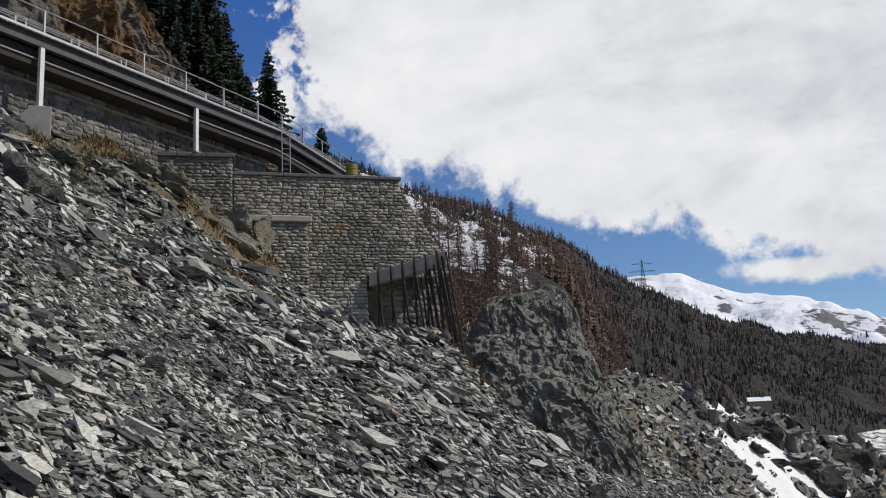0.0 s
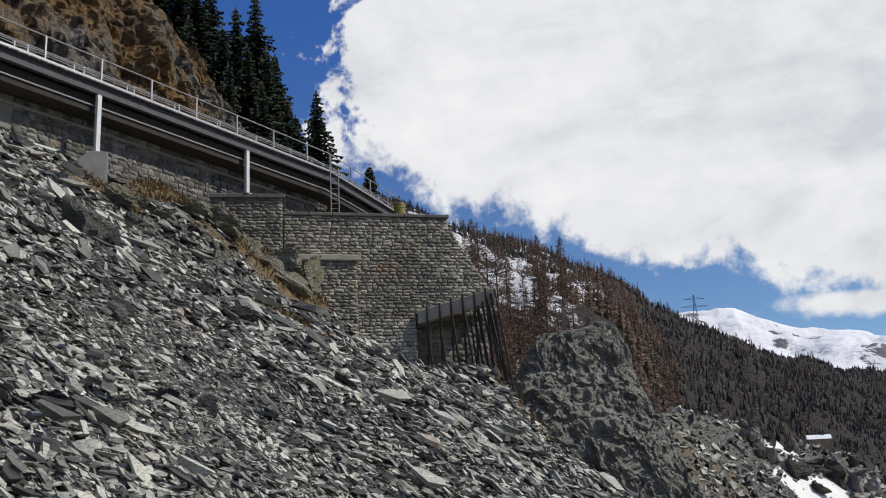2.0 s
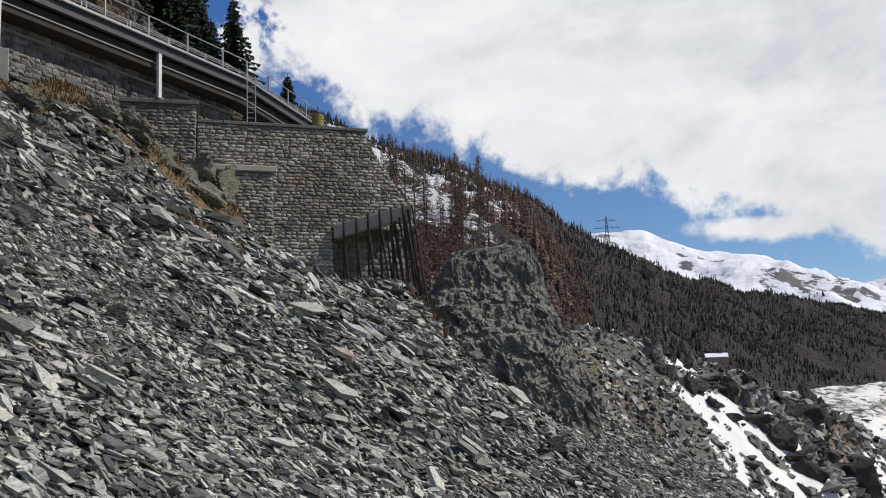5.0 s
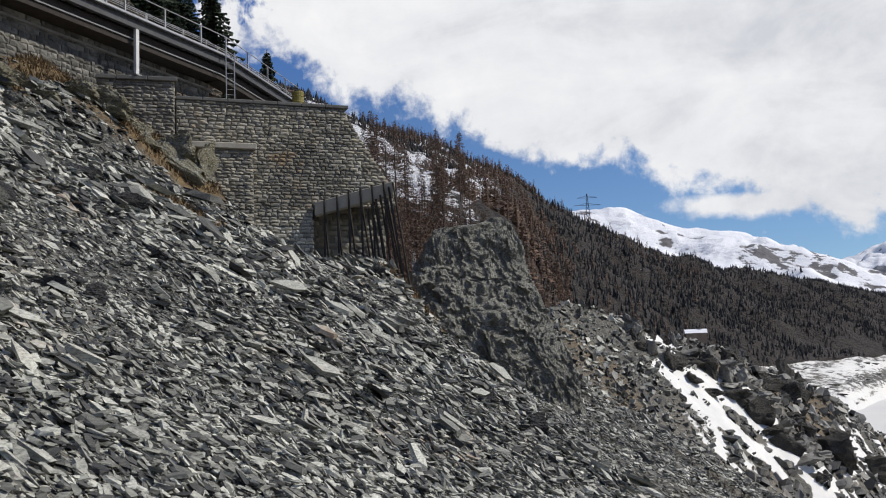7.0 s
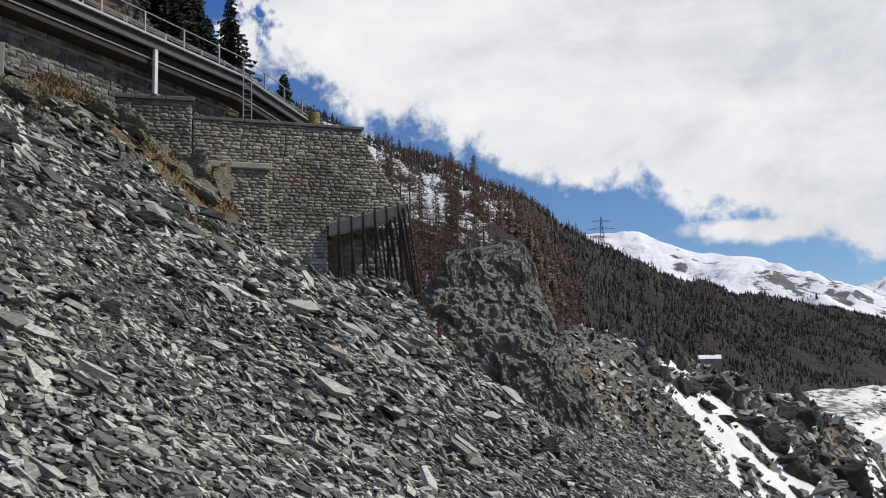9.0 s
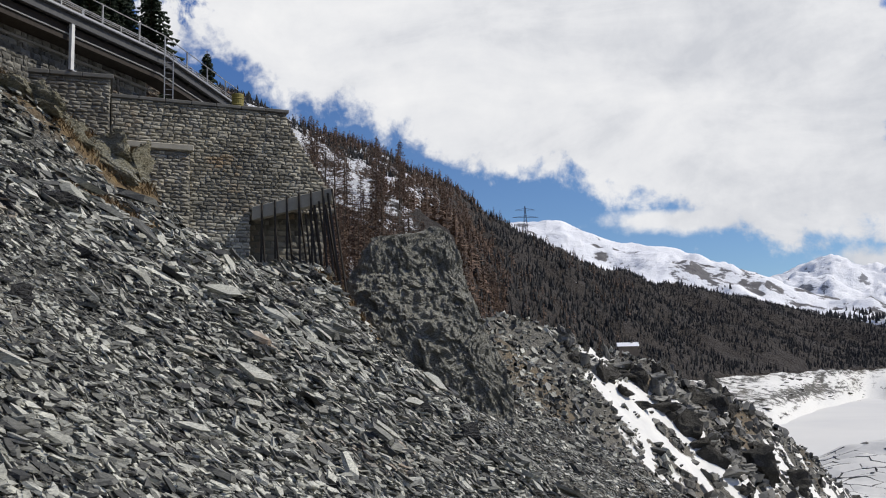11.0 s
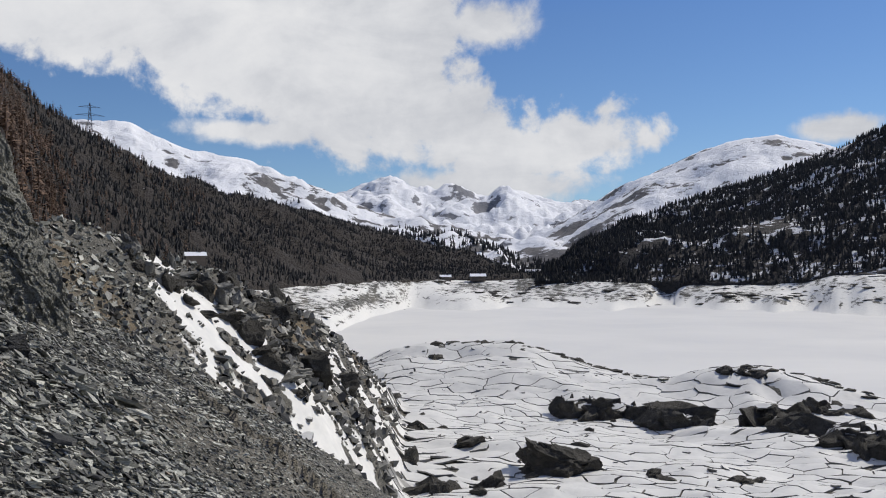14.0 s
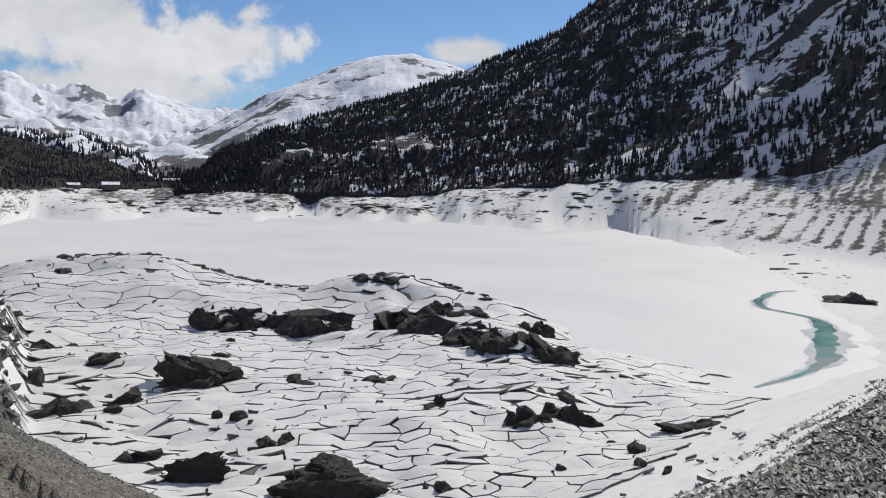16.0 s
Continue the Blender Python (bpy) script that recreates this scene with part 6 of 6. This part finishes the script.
def make_scree():
    kinds = slab_kinds(24, 5)
    rng = np.random.RandomState(9)
    ground = bpy.data.objects["ground"]
    n = 225000
    az = np.radians(-34 + 80 * rng.random(n))
    d = 4.5 * (80 / 4.5) ** (rng.random(n) ** 0.8)
    x, y = np.sin(az) * d, np.cos(az) * d
    edge = 26 + 0.3 * np.maximum(0, y - 26)
    keep = (rng.random(n) > 1.15 * turf_amount(x, y)) & (x < edge) & (scree_height(x, y) > spur_height(x, y) - 1) & ((y < 47.5 + 0.25 * np.maximum(0, x)) | (az > 0.16) & (y < 82)) & ~((np.degrees(az) < -9) & (d > 44.5)) & ~((np.degrees(az) < -18) & (d > 41))
    x, y, d = x[keep], y[keep], d[keep]
    n = len(x)
    z = ground_height(x, y)
    # finer debris down the slope to the right, coarse blocks uphill, and bands between
    band = fbm(x / 6, y / 9, 4, 71)
    coarse = np.clip(0.6 - 0.06 * x + 1.2 * band, 0.22, 1.9) * (1 - 0.6 * step01(18, 30, np.degrees(np.arctan2(x, y))))
    size = (0.016 + 0.0039 * d) * (0.55 + 0.7 * rng.exponential(1.0, n).clip(0, 2.6)) * (0.36 + 0.5 * coarse)
    big = rng.random(n) < 0.022 * coarse**1.5
    size = np.where(big, size * (1.5 + 1.1 * rng.random(n)), size)
    size = np.minimum(size, d * np.where(x < -3, 0.036, 0.02)) * (1 - 0.55 * step01(20, 32, np.degrees(np.arctan2(x, y))))
    calm = np.clip(0.012 * d / size, 0.25, 1.0)
    yaw = rng.normal(0.05, 0.42, n)
    pitch, roll = rng.normal(0.0, 0.30, n) * calm, rng.normal(0.0, 0.32, n) * calm
    thick = 0.34 + 0.5 * rng.random(n) ** 2
    lift = rng.random(n) ** 1.3 * 1.15 - 0.15
    which = rng.randint(0, len(kinds), n)
    base3 = np.array(SLOPE_TILT.to_3x3())
    cy, sy, cp, sp, cr, sr = np.cos(yaw), np.sin(yaw), np.cos(pitch), np.sin(pitch), np.cos(roll), np.sin(roll)
    rot = np.empty((n, 3, 3))
    rot[:, 0, 0], rot[:, 0, 1], rot[:, 0, 2] = cy * cp, cy * sp * sr - sy * cr, cy * sp * cr + sy * sr
    rot[:, 1, 0], rot[:, 1, 1], rot[:, 1, 2] = sy * cp, sy * sp * sr + cy * cr, sy * sp * cr - cy * sr
    rot[:, 2, 0], rot[:, 2, 1], rot[:, 2, 2] = -sp, cp * sr, cp * cr
    rot = base3 @ rot
    order = np.argsort(np.hypot(x - 1.5, y - 9.0))
    single = set(order[:300].tolist())
    meshes = [quick_mesh("stone", v * (1, 1, 0.4), f, SLATE_PIECE) for v, f in kinds]
    vs, fs, base = [], [], 0
    for i in range(n):
        if i in single:
            ob = new("stone", meshes[which[i]])
            ob.parent = ground
            s = float(size[i])
            ob.matrix_basis = Matrix.Translation((x[i], y[i], z[i] + 0.05 * s)) @ Matrix(rot[i].tolist()).to_4x4() @ Matrix.Diagonal((s, s, s, 1))
            continue
        v, f = kinds[which[i]]
        p = (v * (size[i], size[i], size[i] * thick[i])) @ rot[i].T + (x[i], y[i], z[i] + lift[i] * size[i])
        vs.append(p)
        fs.append(f + base)
        base += len(v)
    ob = new("scree", quick_mesh("scree", np.concatenate(vs), np.concatenate(fs), SLATE))
    tagged(ob, "countless angular grey slate fragments on the slope", "scree", kind="stuff")
    # rubble on the spur and its crest
    n = 30000
    az, t = np.radians(9 + 23 * rng.random(n)), rng.random(n)
    d = 60 + 150 * t
    x, y = np.sin(az) * d, np.cos(az) * d
    sp = spur_height(x, y)
    keep = (rng.random(n) < np.where(np.degrees(az) < 19, 1, 0.45)) & (sp > scree_height(x, y) - 1.5) & (sp > mound_height(x, y, np.degrees(az), d) + 0.5) & (np.degrees(az) < 30.5 + 1.0 * rng.normal(0, 1, n))
    x, y, d = x[keep], y[keep], d[keep]
    z = ground_height(x, y)
    bare = gully_snow(x, y, z) < 0.46 + 0.4 * rng.random(len(x))
    x, y, z = x[bare], y[bare], z[bare]
    vs, fs, base = [], [], 0
    for i in range(len(x)):
        v, f = kinds[rng.randint(len(kinds))]
        s = (0.3 + 1.1 * rng.random() ** 3) * (0.5 if x[i] < 0.36 * y[i] else 1.0)
        m = np.array(Euler((rng.normal(0, 0.5), rng.normal(0, 0.5), rng.random() * 6)).to_matrix())
        vs.append((v * (s, s, s * 1.1)) @ m.T + (x[i], y[i], z[i] + 0.1 * s))
        fs.append(f + base)
        base += len(v)
    ob = new("spur_rubble", quick_mesh("spur_rubble", np.concatenate(vs), np.concatenate(fs), DARK_ROCK))
    ob.data.materials.append(SLATE)
    face_x = np.concatenate([np.full(len(f), a) for a, f in zip(np.degrees(np.arctan2(x, y)) + 3.5 * rng.normal(0, 1, len(x)), fs)])
    ob.data.polygons.foreach_set("material_index", (face_x < 16).astype(np.int32))
    tagged(ob, "dark broken rocks strewn over the snow-streaked spur", "rubble", kind="stuff")


make_scree()


def make_bank_stones():
    """Flat stones on the bank to the right, with old snow between them."""
    kinds = slab_kinds(16, 6)
    rng = np.random.RandomState(19)
    n = 30000
    az, d = np.radians(62 + 26 * rng.random(n)), 42 + 70 * rng.random(n)
    x, y = np.sin(az) * d, np.cos(az) * d
    side = bank_side(x, y)
    keep = side < 1.0 - 8.0 * rng.random(n)
    x, y = x[keep], y[keep]
    z = ground_height(x, y)
    vs, fs, base = [], [], 0
    for i in range(len(x)):
        v, f = kinds[rng.randint(len(kinds))]
        s = 0.12 + 0.38 * rng.random() ** 3
        m = np.array(Euler((0.38 + rng.normal(0, 0.2), rng.normal(0, 0.2), rng.normal(0.3, 0.5))).to_matrix())
        vs.append((v * (s * 1.6, s, s * 0.5)) @ m.T + (x[i], y[i], z[i] + 0.08 * s))
        fs.append(f + base)
        base += len(v)
    ob = new("bank_rubble", quick_mesh("bank_rubble", np.concatenate(vs), np.concatenate(fs), DARK_ROCK))
    tagged(ob, "flat grey stones on the bank above the ice", "rubble", kind="stuff")


make_bank_stones()


def make_dry_grass():
    """Tufts of dead grass under the stone walls."""
    rng = np.random.RandomState(29)
    straw = needles("dry_grass", ((0.2, (0.09, 0.06, 0.032)), (0.8, (0.21, 0.15, 0.08))))
    n = 26000
    x, y = -22 + 24 * rng.random(n), 27 + 20 * rng.random(n)
    keep = turf_amount(x, y) > 0.55 + 0.7 * rng.random(n)
    x, y = x[keep], y[keep]
    z = ground_height(x, y)
    vs, fs = [], []
    for i in range(len(x)):
        for k in range(4):
            a, l, w = rng.random() * 6.3, 0.12 + 0.22 * rng.random(), 0.02 + 0.02 * rng.random()
            b = len(vs)
            cx, cy = x[i] + 0.1 * rng.normal(), y[i] + 0.1 * rng.normal()
            vs.extend([(cx - w * math.sin(a), cy + w * math.cos(a), z[i] - 0.02), (cx + w * math.sin(a), cy - w * math.cos(a), z[i] - 0.02),
                       (cx + l * 0.7 * math.cos(a), cy + l * 0.7 * math.sin(a), z[i] + l * 0.8)])
            fs.append((b, b + 1, b + 2))
    ob = new("dry_grass", quick_mesh("dry_grass", vs, fs, straw))
    tagged(ob, "tufts of dead brown grass below the walls", "grass", kind="stuff")


make_dry_grass()
